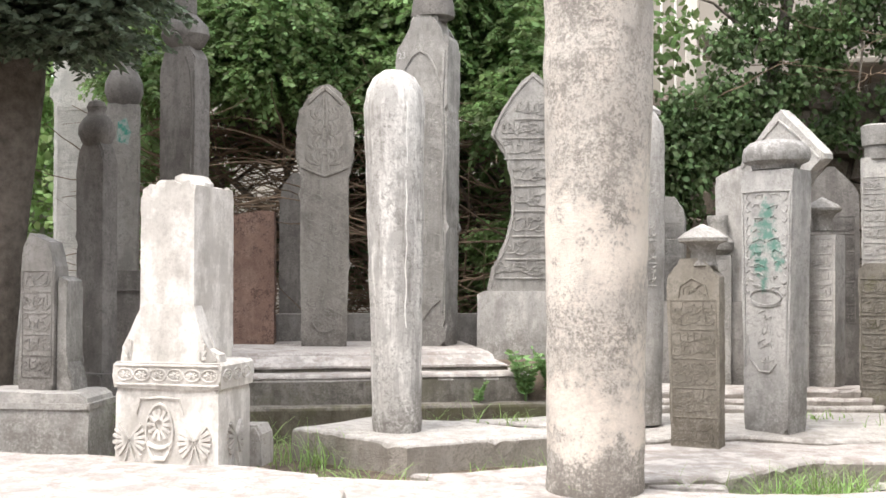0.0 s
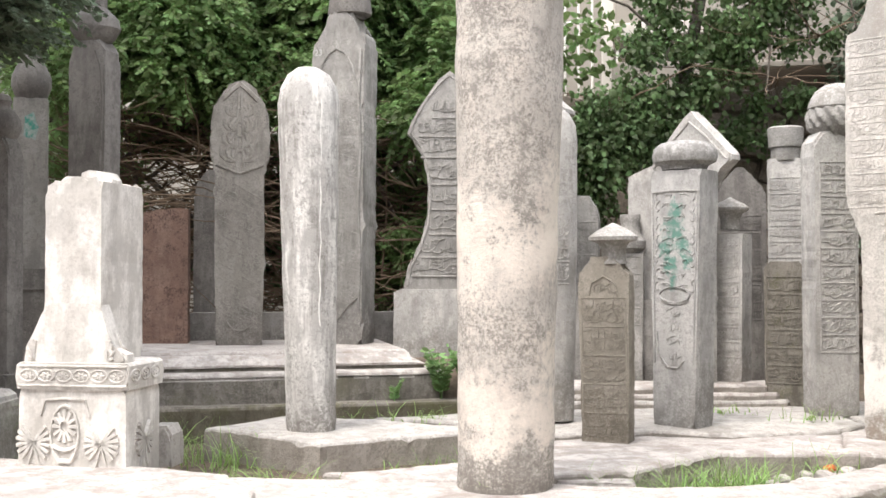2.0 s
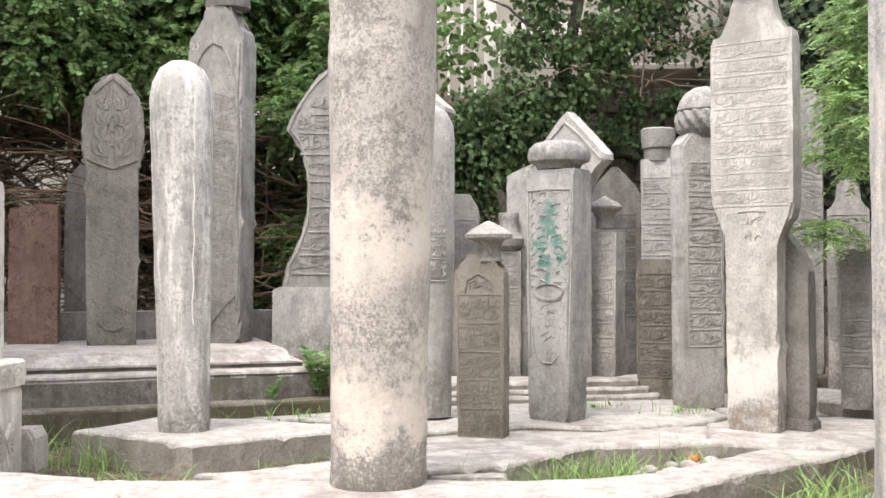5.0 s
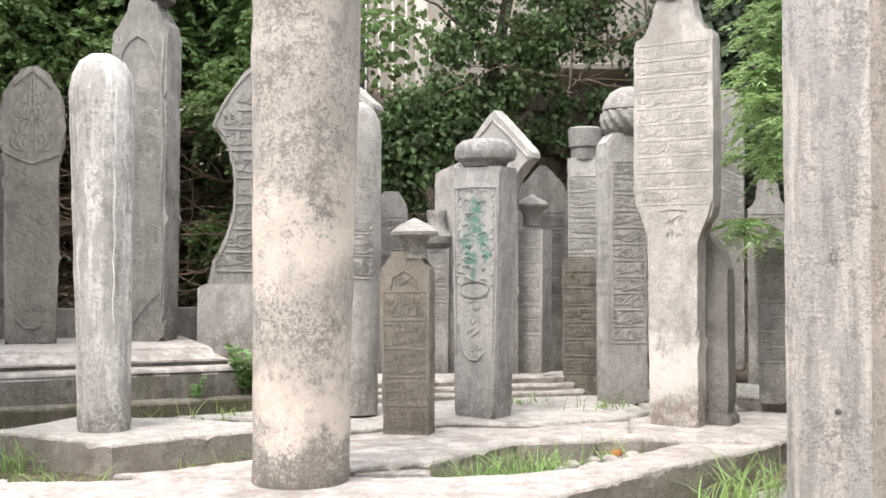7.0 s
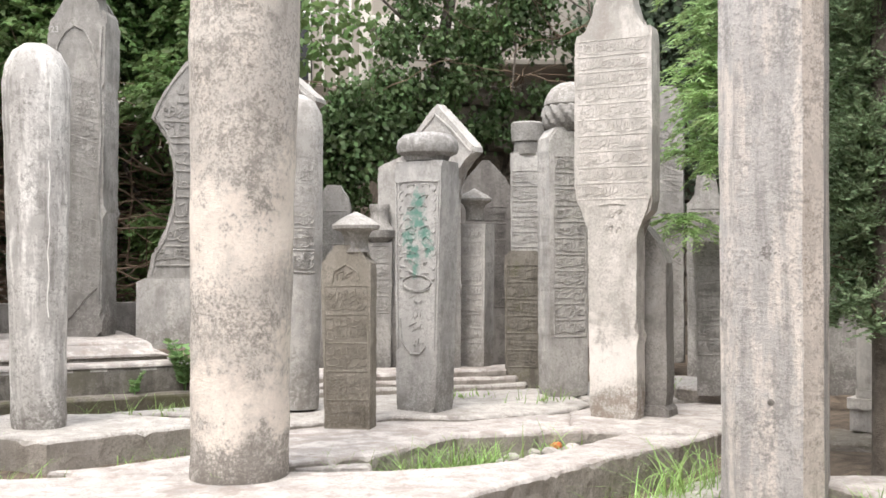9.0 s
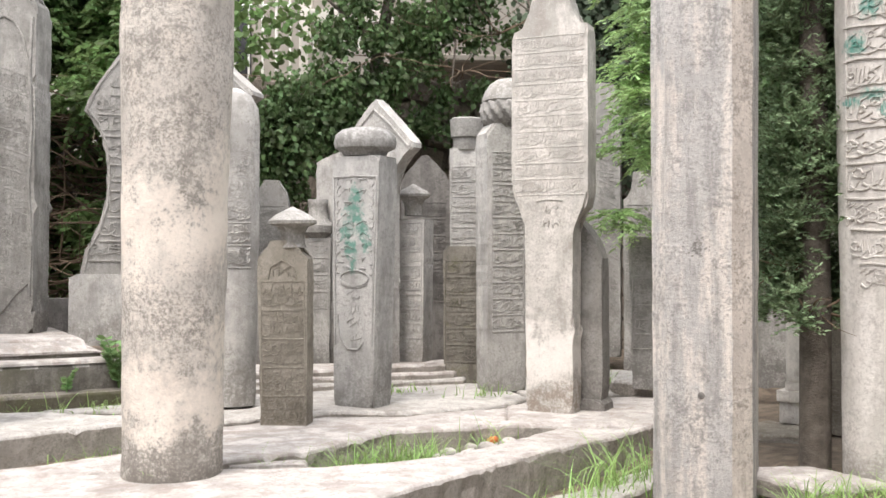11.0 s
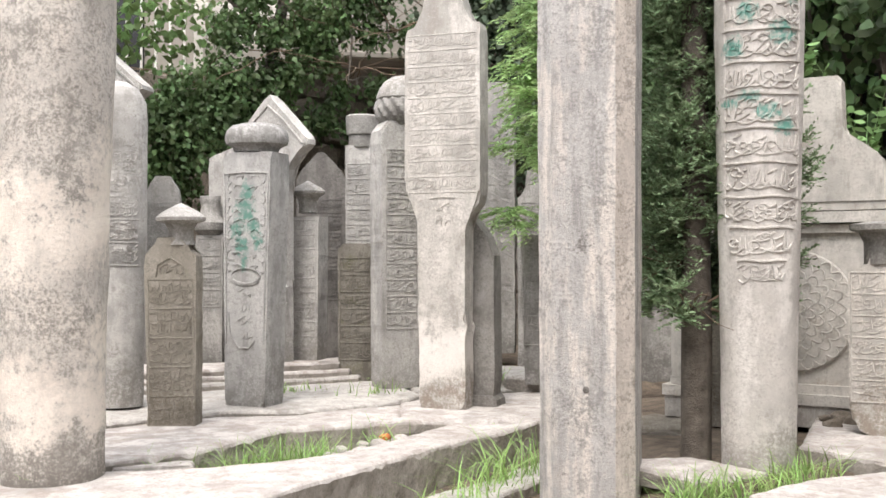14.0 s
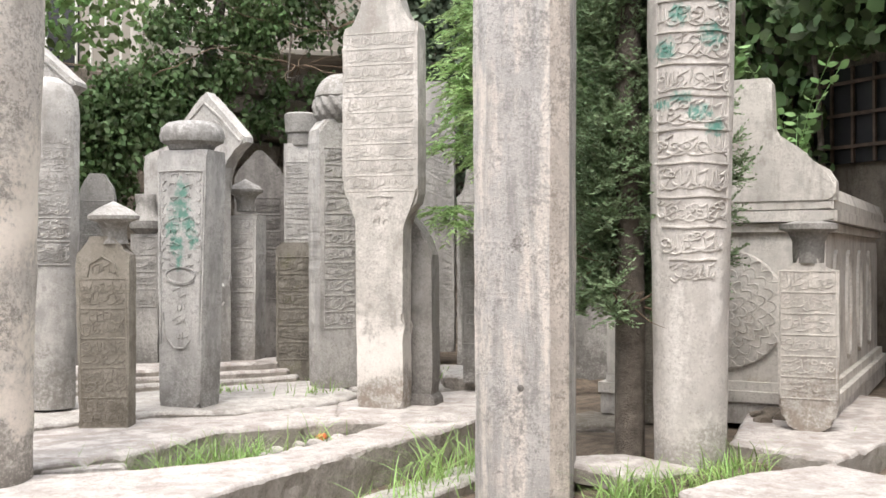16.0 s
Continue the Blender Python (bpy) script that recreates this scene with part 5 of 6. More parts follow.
# ---- background walls and building ----
def wall_box(name, x0, x1, y0, y1, z0, z1, material, label, m=None, kind="structure", parent=None):
    bm = bmesh.new()
    bmesh.ops.create_cube(bm, size=1, matrix=Matrix.LocRotScale(((x0 + x1) / 2, (y0 + y1) / 2, (z0 + z1) / 2), None, (x1 - x0, y1 - y0, z1 - z0)))
    bmesh.ops.bevel(bm, geom=list(bm.edges), offset=0.01, segments=1, affect='EDGES')
    ob = finish(name, bm, material, parent)
    if m is not None:
        ob.matrix_world = m
    if parent is None:
        tagged(ob, label, "wall", kind=kind)
    return ob


RW = pose(2.2, 7.3, 0, 0, 0, -16)
wall_box("wall_rubble", -0.9, 6.0, 0.12, 0.5, -0.3, 2.02, M_RUBBLE, "old rubble stone retaining wall, dark brown", RW)


def rubble():
    """Uneven stones set proud of the wall."""
    base = bpy.data.objects["wall_rubble"]
    shapes = []
    for k in range(6):
        bm = bmesh.new()
        bmesh.ops.create_icosphere(bm, subdivisions=2, radius=1)
        for v in bm.verts:
            n = noise.noise_vector(v.co * 1.2 + Vector((k * 7, 0, 0)))
            v.co = Vector((max(-0.62, min(0.62, v.co.x)), max(-0.6, min(0.6, v.co.y)), max(-0.6, min(0.6, v.co.z)))) * 1.3 + n * 0.3
        me = bpy.data.meshes.new("stone")
        bmesh.ops.recalc_face_normals(bm, faces=bm.faces)
        bm.to_mesh(me)
        bm.free()
        me.materials.append(M_RUBBLE)
        shapes.append(me)
    z = -0.1
    while z < 1.95:
        h = rng.uniform(0.13, 0.22)
        x = -0.9
        while x < 3.4:
            w = rng.uniform(0.15, 0.36)
            ob = new("stone", rng.choice(shapes))
            ob.parent = base
            ob.matrix_basis = Matrix.LocRotScale((x + w / 2, 0.13, z + h / 2 + rng.uniform(-0.02, 0.02)), Euler((0, rng.uniform(-0.15, 0.15), 0)), (w * 0.56, rng.uniform(0.07, 0.12), h * 0.58))
            x += w
        z += h


rubble()
wall_box("wall_garden", -7.0, 1.6, 9.6, 9.85, -0.3, 2.4, M_WALL_W, "pale plastered garden wall behind the hedge")
# added dark backing: keeps bright sky out of the gaps between the trees
wall_box("wall_back", 3.9, 6.2, 8.3, 8.6, -0.3, 4.8, M_RUBBLE, "tall dark backing added to close bright gaps behind the shaded trees")
# next two walls are unseen, added so that light falls mostly from above
wall_box("wall_street", -9.0, 8.0, -4.3, -4.0, -1.0, 4.5, M_RUBBLE, "unseen wall added behind the camera to block low sky light")
wall_box("wall_west", -7.3, -7.0, -4.0, 9.6, -0.5, 3.5, M_RUBBLE, "unseen wall added at the left to block low sky light")
wall_box("wall_side", 5.6, 5.9, -4.0, 8.0, -0.5, 4.5, M_RUBBLE, "dark overgrown wall at the graveyard's side")


def building():
    t = thing("house", 3.42, 8.6, 0, -16, "cream rendered house with balconies and white railings", "house")
    def box(name, x0, x1, y0, y1, z0, z1, mat, label=""):
        bm = bmesh.new()
        bmesh.ops.create_cube(bm, size=1, matrix=Matrix.LocRotScale(((x0 + x1) / 2, (y0 + y1) / 2, (z0 + z1) / 2), None, (x1 - x0, y1 - y0, z1 - z0)))
        bmesh.ops.bevel(bm, geom=list(bm.edges), offset=0.012, segments=1, affect='EDGES')
        return part(name, bm, mat, t, label)
    box("wall", -0.45, 0.85, -1.15, 3.0, 2.22, 6.0, M_WALL)
    box("wall", -4.0, -0.45, 1.2, 4.0, 0.5, 6.0, M_WALL)
    box("balcony_slab", -1.25, -0.45, -0.3, 1.2, 2.22, 2.34, M_WALL)
    box("balcony_slab", -2.6, -1.3, 0.3, 1.2, 2.12, 2.22, M_WALL)
    box("balcony_slab", -1.25, -0.45, -0.3, 1.2, 2.72, 2.84, M_WALL_W)
    box("parapet", -1.25, -0.45, -0.3, -0.2, 2.34, 2.50, M_WALL)
    box("column", -1.36, -1.24, 0.2, 0.4, 0.5, 6.0, M_WALL_W)
    box("window", -2.5, -1.9, 1.17, 1.25, 2.3, 3.8, M_GLASS_D, "dark window behind the railing")
    box("shutter", -1.85, -1.6, 1.16, 1.24, 2.2, 2.5, M_RUST, "brown shutter")
    for i in range(9):
        x = -2.45 + 0.125 * i
        box("bar", x - 0.011, x + 0.011, 0.31, 0.332, 2.05, 3.7, M_RAIL)
    for z in (2.26, 3.0, 3.66):
        box("rail", -2.5, -1.4, 0.305, 0.337, z, z + 0.025, M_RAIL)
    for i in range(6):
        x = -1.2 + 0.13 * i
        box("bar", x - 0.011, x + 0.011, -0.26, -0.238, 2.5, 2.72, M_RAIL)
    box("ledge", -0.45, 0.85, -1.2, -1.14, 2.23, 2.29, M_WALL)


building()

gw = thing("barred_window", 5.58, 4.45, 1.2, -90, "dark barred window in the side wall", "window")
def bar_box(name, sx, sy, sz, x, y, z, mat):
    bm = bmesh.new()
    bmesh.ops.create_cube(bm, size=1, matrix=Matrix.LocRotScale((x, y, z), None, (sx, sy, sz)))
    return part(name, bm, mat, gw)
bar_box("pane", 1.0, 0.02, 0.6, 0, -0.015, 0.35, M_GLASS_D)
for i in range(7):
    bar_box("bar", 0.018, 0.018, 0.6, -0.48 + 0.16 * i, -0.05, 0.35, M_RUST)
for i in range(3):
    bar_box("bar", 1.0, 0.02, 0.02, 0, -0.06, 0.15 + 0.2 * i, M_RUST)

# ---- trees, hedge and ivy ----
gen = np.random.default_rng(11)


def branches(name, starts, material, parent, count, length, r0, spread, up=0.3, sides=5):
    chunks = []
    for i in range(count):
        p = Vector(starts[rng.randrange(len(starts))])
        d = Vector((rng.uniform(-1, 1), rng.uniform(-1, 1), rng.uniform(-0.3, 1) * up)).normalized()
        path = [tuple(p)]
        n = 6
        for k in range(n):
            d = (d + Vector((rng.uniform(-1, 1), rng.uniform(-1, 1), rng.uniform(-1, 1))) * spread).normalized()
            p = p + d * length * rng.uniform(0.6, 1.2) / n
            path.append(tuple(p))
        r = r0 * rng.uniform(0.5, 1.2)
        chunks.append(tube(path, r, r * 0.35, sides))
    v, f = joined(chunks)
    return put(name, mesh_of(name, v, f), material, parent, smooth=True)


def tree(name, x, y, z, label, category="tree"):
    t = new(name)
    t.location = (x, y, z)
    return tagged(t, label, category)


def local(points, t):
    return points - np.array(t.location)


def fronds(gen, p, d, length, droop, pairs):
    """Compound leaves: from each point a bowed stalk with leaflets in pairs."""
    n = len(p)
    axis = d * 0.8 + gen.normal(size=d.shape) * 0.55 + np.array([0, -0.35, 0.05])
    axis /= np.linalg.norm(axis, axis=1)[:, None]
    side = np.cross(axis, np.array([0, 0, 1.0])) + gen.normal(scale=0.15, size=d.shape)
    side /= np.linalg.norm(side, axis=1)[:, None]
    L = length * gen.uniform(0.6, 1.25, n)[:, None]
    pts, dirs = [], []
    for k in range(pairs):
        u = (k + 0.6) / pairs
        q = p + axis * L * u + np.array([0, 0, -droop]) * L * u * u
        for sgn in (-1, 1):
            leaf = axis * 0.55 + side * sgn * 0.85 + np.array([0, 0, -0.2 - droop * u * 0.5]) + gen.normal(scale=0.18, size=d.shape)
            pts.append(q + leaf * 0.02)
            dirs.append(leaf)
    return np.concatenate(pts), np.concatenate(dirs)


# hedge of broadleaf shrubs behind the tombs
hedge = tree("shrub_hedge", -0.4, 7.2, 0.0, "dense green broadleaf shrubs with bare brown twigs below", "hedge")
B = []
for i in range(64):
    x = -2.3 + 2.75 * i / 63
    r = gen.uniform(0.16, 0.32)
    B.append((x + gen.normal(0, 0.1), 7.3 + gen.normal(0, 0.3), gen.uniform(2.05, 3.1), r * 1.25, r, r * 0.75))
for x, y, z, r in ((0.45, 6.7, 1.75, 0.3), (0.78, 6.6, 1.55, 0.2), (0.75, 6.8, 1.9, 0.3), (-0.3, 7.0, 2.1, 0.3), (-1.2, 7.0, 2.1, 0.3), (-0.75, 7.1, 2.05, 0.28), (0.6, 7.0, 2.3, 0.3)):
    B.append((x, y, z, r, r, r * 0.8))
p, d = blob_points(gen, B, 11500, 0.5)
p, d = fronds(gen, p, d, 0.17, 0.5, 8)
put("foliage", leaf_mesh("foliage", local(p, hedge), d, 0.05, gen, 0.5), M_LEAF, hedge)
starts = [(gen.uniform(-1.6, 1.2), gen.uniform(-0.5, 0.9), gen.uniform(0.3, 1.75)) for _ in range(140)]
branches("twig", starts, M_TWIG, hedge, 700, 1.0, 0.0065, 0.24)
for sx, sy in [(gen.uniform(-1.6, 1.3), gen.uniform(0, 0.6)) for _ in range(16)]:
    q = [(sx + 0.12 * k * gen.normal(0, 0.5), sy + 0.03 * k, 0.35 * k) for k in range(8)]
    put("stem", mesh_of("stem", *tube(q, 0.035, 0.012, 7)), M_BARK, hedge, smooth=True)
p, d = blob_points(gen, [(-0.4, 8.3, 2.65, 2.6, 0.4, 0.75), (0.2, 8.3, 1.1, 0.9, 0.3, 0.8), (0.6, 7.6, 0.6, 0.5, 0.3, 0.6), (-2.2, 8.3, 1.3, 0.5, 0.3, 0.9)], 20000, 0.9)
put("inner_foliage", leaf_mesh("inner_foliage", local(p, hedge), gen.normal(size=d.shape), 0.085, gen, 0.6), M_LEAF, hedge)
# darker ivy colour here stands in for the shade inside the hedge
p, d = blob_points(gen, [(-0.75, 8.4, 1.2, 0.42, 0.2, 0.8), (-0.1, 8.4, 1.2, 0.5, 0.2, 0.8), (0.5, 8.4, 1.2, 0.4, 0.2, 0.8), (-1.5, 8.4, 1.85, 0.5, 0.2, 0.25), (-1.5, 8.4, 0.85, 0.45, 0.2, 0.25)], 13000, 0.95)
put("inner_foliage", leaf_mesh("inner_foliage", local(p, hedge), gen.normal(size=d.shape), 0.075, gen, 0.6), M_IVY, hedge, "inner leaves with the hedge shade put into their darker colour")
deep = [(gen.uniform(-1.7, 1.2), gen.uniform(0.7, 1.3), gen.uniform(0.2, 1.8)) for _ in range(120)]
branches("twig", deep, M_TWIG, hedge, 700, 0.9, 0.006, 0.24)
for x, y, z, r in ((0.62, 6.9, 1.05, 0.2), (0.35, 7.0, 0.9, 0.2), (-0.25, 7.1, 1.45, 0.18)):
    p, d = blob_points(gen, [(x, y, z, r, r, r)], 130, 0.9)
    p, d = fronds(gen, p, d, 0.13, 0.6, 6)
    put("foliage", leaf_mesh("foliage", local(p, hedge), d, 0.045, gen, 0.5), M_LEAF, hedge)

# dark overgrown trees behind the right-hand graves
dark_tree = tree("tree", 4.1, 7.0, 0.0, "dark leafy tree in deep shade behind the graves")
p, d = blob_points(gen, [(3.75, 6.9, 2.2, 0.5, 0.4, 0.8), (4.4, 6.7, 1.6, 0.6, 0.5, 0.8), (4.9, 6.2, 2.2, 0.6, 0.5, 0.8), (4.2, 6.8, 2.9, 0.8, 0.5, 0.6), (5.1, 5.9, 1.2, 0.4, 0.4, 0.6), (3.7, 7.0, 1.3, 0.4, 0.3, 0.6)], 22000, 0.85)
put("foliage", leaf_mesh("foliage", local(p, dark_tree), gen.normal(size=d.shape) * 0.6 + np.array([0, -0.2, -0.5]), 0.06, gen, 0.7), M_CYP, dark_tree)
v, f = tube([(0, 0, -0.1), (0.03, 0, 0.9), (0.0, 0.05, 1.8), (0.1, 0, 2.8)], 0.1, 0.06, 10)
put("trunk", mesh_of("trunk", v, f), M_BARK, dark_tree, smooth=True)

# far bright trees on the left
far = tree("tree", -4.2, 9.0, 0.0, "sunlit green tree beyond the graves")
p, d = blob_points(gen, [(-4.2, 9.0, 1.2, 1.3, 0.5, 1.2), (-3.4, 9.2, 2.4, 1.0, 0.5, 0.9)], 9000, 0.7)
# the brighter leaf colour puts sunlight into this crown
put("crown", leaf_mesh("crown", local(p, far), gen.normal(size=d.shape), 0.09, gen, 0.6), M_FERN, far)
v, f = tube([(0, 0, -0.1), (0.05, 0, 0.8), (0, 0.1, 1.6)], 0.09, 0.05, 10)
put("trunk", mesh_of("trunk", v, f), M_BARK, far, smooth=True)

# ivy-clad tree in the middle
ivy = tree("ivy_tree", 2.2, 6.9, 0.0, "dark ivy-covered tree with drooping bare branches")
B = []
for x, y, z, r in ((1.55, 6.6, 1.45, 0.28), (1.75, 6.7, 1.7, 0.28), (1.5, 6.7, 1.15, 0.22), (1.95, 6.8, 1.55, 0.26), (2.1, 6.9, 1.8, 0.26), (1.85, 6.7, 1.85, 0.2), (1.5, 6.6, 1.75, 0.14), (2.25, 6.8, 1.55, 0.2), (2.35, 6.8, 1.95, 0.16), (2.2, 6.8, 2.2, 0.15), (2.05, 6.85, 2.4, 0.15), (2.4, 6.8, 2.4, 0.12), (2.55, 6.8, 2.3, 0.2), (2.78, 6.8, 2.5, 0.2), (2.92, 6.75, 2.25, 0.12), (2.7, 6.75, 2.3, 0.09), (2.95, 6.7, 2.42, 0.08), (2.6, 6.95, 1.65, 0.14), (2.85, 6.9, 1.6, 0.1), (2.75, 6.95, 1.85, 0.12), (3.05, 6.9, 1.9, 0.12), (1.4, 6.6, 1.55, 0.2), (1.3, 6.65, 1.2, 0.15), (2.1, 6.9, 2.75, 0.3), (2.65, 6.9, 2.75, 0.25), (2.45, 6.85, 2.2, 0.16), (1.9, 6.8, 2.2, 0.16), (3.0, 6.75, 2.6, 0.16), (2.6, 6.8, 2.05, 0.12), (3.2, 6.8, 2.3, 0.1)):
    B.append((x, y, z, r, r * 0.9, r))
p, d = blob_points(gen, B, 19000, 0.9)
put("foliage", leaf_mesh("foliage", local(p, ivy), d * 0.2 + gen.normal(size=d.shape) * 0.5 + np.array([0, -0.2, -0.7]), 0.045, gen, 0.66), M_IVY, ivy)
chunks = [tube([(0.1, 0.2, 0), (0.05, 0.15, 0.8), (-0.05, 0.1, 1.6), (0.1, 0.0, 2.4), (0.3, 0, 3.4)], 0.06, 0.035, 9)]
for a in ([(0.2, 0, 2.3), (0.5, -0.1, 2.55), (0.9, -0.2, 2.6), (1.25, -0.3, 2.35)], [(0.2, 0, 2.0), (0.5, -0.1, 2.2), (0.75, -0.15, 2.55), (0.9, -0.2, 2.9)], [(0.3, 0, 2.9), (0.6, -0.1, 2.7), (0.8, -0.2, 2.4), (0.85, -0.2, 2.1)], [(0.0, 0, 2.2), (-0.4, -0.1, 2.5), (-0.8, -0.2, 2.6)], [(0.5, -0.1, 2.55), (0.55, -0.2, 2.2), (0.5, -0.25, 1.9)], [(0.9, -0.2, 2.9), (1.1, -0.2, 2.6), (1.15, -0.2, 2.35)], [(0.1, 0, 1.6), (-0.3, -0.2, 1.8), (-0.7, -0.3, 1.75)]):
    chunks.append(tube(a, 0.015, 0.004, 6))
v, f = joined(chunks)
put("trunk", mesh_of("trunk", v, f), M_BARK, ivy, smooth=True)
branches("twig", [(0.5, -0.1, 2.3), (0.8, -0.2, 2.5), (0.2, 0, 2.2), (-0.5, -0.2, 1.8), (0.9, -0.2, 2.3), (0.6, -0.2, 2.0)], M_TWIG, ivy, 60, 0.7, 0.005, 0.3, 0.3)


def sprays(gen, centres, n, length, droop, needle, spread=1.0, lift=(-0.2, 0.5)):
    """Feathery conifer sprays: a curved stalk, needles on both sides."""
    pts, dirs = [], []
    for c in centres:
        for _ in range(n):
            a = gen.uniform(0, 2 * math.pi)
            d = np.array([math.cos(a) * spread, math.sin(a) * spread, gen.uniform(*lift)])
            L = length * gen.uniform(0.6, 1.2)
            side = np.cross(d, (0, 0, 1.0))
            side /= np.linalg.norm(side) + 1e-6
            k = int(14 * L / 0.25)
            for i in range(k):
                u = i / k
                q = np.array(c) + d * L * u + np.array([0, 0, -droop * L * u * u])
                for s in (-1, 1):
                    dd = d * 0.7 + side * s * 0.8 + np.array([0, 0, -0.25 - 0.3 * u]) + gen.normal(0, 0.15, 3)
                    pts.append(q + dd * needle * 0.4)
                    dirs.append(dd)
    return np.array(pts), np.array(dirs)


# bright young conifer
con = tree("conifer", 2.92, 4.15, 0.0, "bright green young conifer with feathery drooping sprays")
cs = [(gen.uniform(2.62, 3.02), 4.2 + gen.normal(0, 0.10), z) for z in np.linspace(1.16, 2.1, 44)] + [(2.64, 4.27, 0.88), (2.68, 4.25, 0.84), (2.7, 4.3, 0.9)]
p, d = sprays(gen, cs, 15, 0.2, 0.55, 0.03)
put("foliage", leaf_mesh("foliage", local(p, con), d, 0.042, gen, 0.2), M_FERN, con)
v, f = tube([(0, 0, -0.1), (0.02, 0.0, 0.7), (0.0, 0.02, 1.4), (0, 0, 2.2)], 0.03, 0.012, 8)
put("trunk", mesh_of("trunk", v, f), M_BARK, con, smooth=True)

# dark juniper with bare trunk
jun = tree("juniper", 2.535, 2.77, 0.0, "dark green juniper tree with a slim brown trunk")
cs = [(gen.uniform(2.40, 2.84), 2.86 + gen.normal(0, 0.09), z) for z in np.linspace(0.46, 2.0, 520)]
cs += [(gen.uniform(2.88, 3.1), 2.9 + gen.normal(0, 0.03), z) for z in np.linspace(0.55, 1.25, 90)]
p, d = sprays(gen, cs, 20, 0.13, 0.1, 0.013, 0.7, (-0.3, 1.0))
put("foliage", leaf_mesh("foliage", local(p, jun), d + np.array([0, 0, 0.5]), 0.023, gen, 0.28), M_JUN, jun)
v, f = tube([(0, 0, -0.15), (0.0, 0.0, 0.1), (0.015, 0.01, 0.5), (0.0, 0.0, 0.9), (0.02, 0.03, 1.8)], 0.056, 0.045, 12, 0.06)
put("trunk", mesh_of("trunk", v, f), M_BARK, jun, smooth=True)
branches("twig", [(0, 0, 0.5), (0, 0, 0.65), (0, 0, 0.8)], M_TWIG, jun, 16, 0.25, 0.005, 0.25)

# foreground conifer at the left edge
cyp = tree("cypress", -1.88, 4.5, 0.0, "dark cypress with a thick trunk and low hanging boughs")
cs = [(gen.uniform(-2.4, -0.95), 4.2 + gen.normal(0, 0.2), gen.uniform(1.45, 2.1)) for _ in range(150)]
cs = [c for c in cs if c[2] > 1.66 + max(0, c[0] + 1.42) * 1.3]
cs += [(gen.uniform(-2.4, -1.38), 4.25 + gen.normal(0, 0.15), gen.uniform(1.64, 1.8)) for _ in range(60)]
# high boughs out of view, added to shade the left-hand stones
cs += [(gen.uniform(-2.9, -1.2), gen.uniform(4.2, 5.7), gen.uniform(2.55, 3.3)) for _ in range(100)]
p, d = sprays(gen, cs, 14, 0.2, 0.4, 0.03)
put("foliage", leaf_mesh("foliage", local(p, cyp), d, 0.045, gen, 0.4), M_CYP, cyp)
v, f = tube([(-0.12, 0, -0.15), (-0.1, 0, 0.4), (-0.06, 0.0, 0.9), (0.0, 0.0, 1.5), (0.05, 0, 2.4)], 0.10, 0.13, 14, 0.05)
put("trunk", mesh_of("trunk", v, f), M_BARK, cyp, smooth=True)

# vines on the side wall and weeds on the sarcophagus
vine = tree("vine", 5.3, 4.2, 0.0, "dark climbing vine with broad hanging leaves", "vine")
# blobs 5 and 6 are unseen canopy, added to shade the sarcophagus side
p, d = blob_points(gen, [(5.3, 4.3, 2.5, 0.35, 1.7, 0.6), (4.9, 3.7, 2.1, 0.3, 0.6, 0.35), (5.3, 5.5, 1.4, 0.3, 1.2, 0.9), (5.2, 3.2, 2.1, 0.3, 0.5, 0.6), (4.5, 3.0, 2.6, 0.7, 0.7, 0.3), (4.3, 2.3, 2.7, 0.6, 0.6, 0.25), (4.7, 5.6, 2.0, 0.5, 0.5, 0.8)], 17000, 0.75)
put("foliage", leaf_mesh("foliage", local(p, vine), gen.normal(size=d.shape) * 0.4 + np.array([-0.3, -0.3, -0.6]), 0.085, gen, 0.85, 0.2), M_IVY, vine)


for k in range(4):
    put("stem", mesh_of("stem", *tube([(0.2, -1.0 + 0.6 * k, 0), (0.15, -1.0 + 0.62 * k, 0.9), (0.05, -0.9 + 0.55 * k, 1.7), (-0.1, -0.8 + 0.5 * k, 2.4)], 0.03, 0.012, 7)), M_BARK, vine, smooth=True)


def weed(x, y, z, h, n, label, leaf=0.05, name="weed"):
    t = tree(name, x, y, z, label, "weed")
    chunks, pts, dirs = [], [], []
    for i in range(n):
        a, l = gen.uniform(0, 6.28), h * gen.uniform(0.6, 1.1)
        path = [(0, 0, 0)] + [(math.cos(a) * l * 0.35 * u * u, math.sin(a) * l * 0.35 * u * u, l * u) for u in (0.35, 0.7, 1)]
        chunks.append(tube(path, 0.003, 0.0015, 4))
        for u in np.linspace(0.3, 1, 7):
            for s in (-1, 1):
                b = a + s * 1.3
                dd = np.array([math.cos(b), math.sin(b), 0.25])
                pts.append(np.array([math.cos(a) * l * 0.35 * u * u, math.sin(a) * l * 0.35 * u * u, l * u]) + dd * leaf * 0.5)
                dirs.append(dd)
    v, f = joined(chunks)
    put("stem", mesh_of("stem", v, f), M_WEED, t)
    put("leaf", leaf_mesh("leaf", np.array(pts), np.array(dirs), leaf, gen, 0.4, 0.1), M_WEED, t)


weed(0.42, 5.22, 0.04, 0.24, 20, "leafy green weed growing beside the tomb", 0.045)
weed(0.56, 5.28, 0.04, 0.26, 18, "leafy green weed growing beside the tomb", 0.045)
weed(0.18, 5.15, 0.04, 0.11, 4, "small weed on the mossy step", 0.03)
weed(3.36, 3.12, 1.395, 0.13, 8, "feathery weed on top of the sarcophagus", 0.06)
weed(3.72, 3.1, 0.95, 0.55, 5, "tall sprig growing on the sarcophagus lid", 0.07)
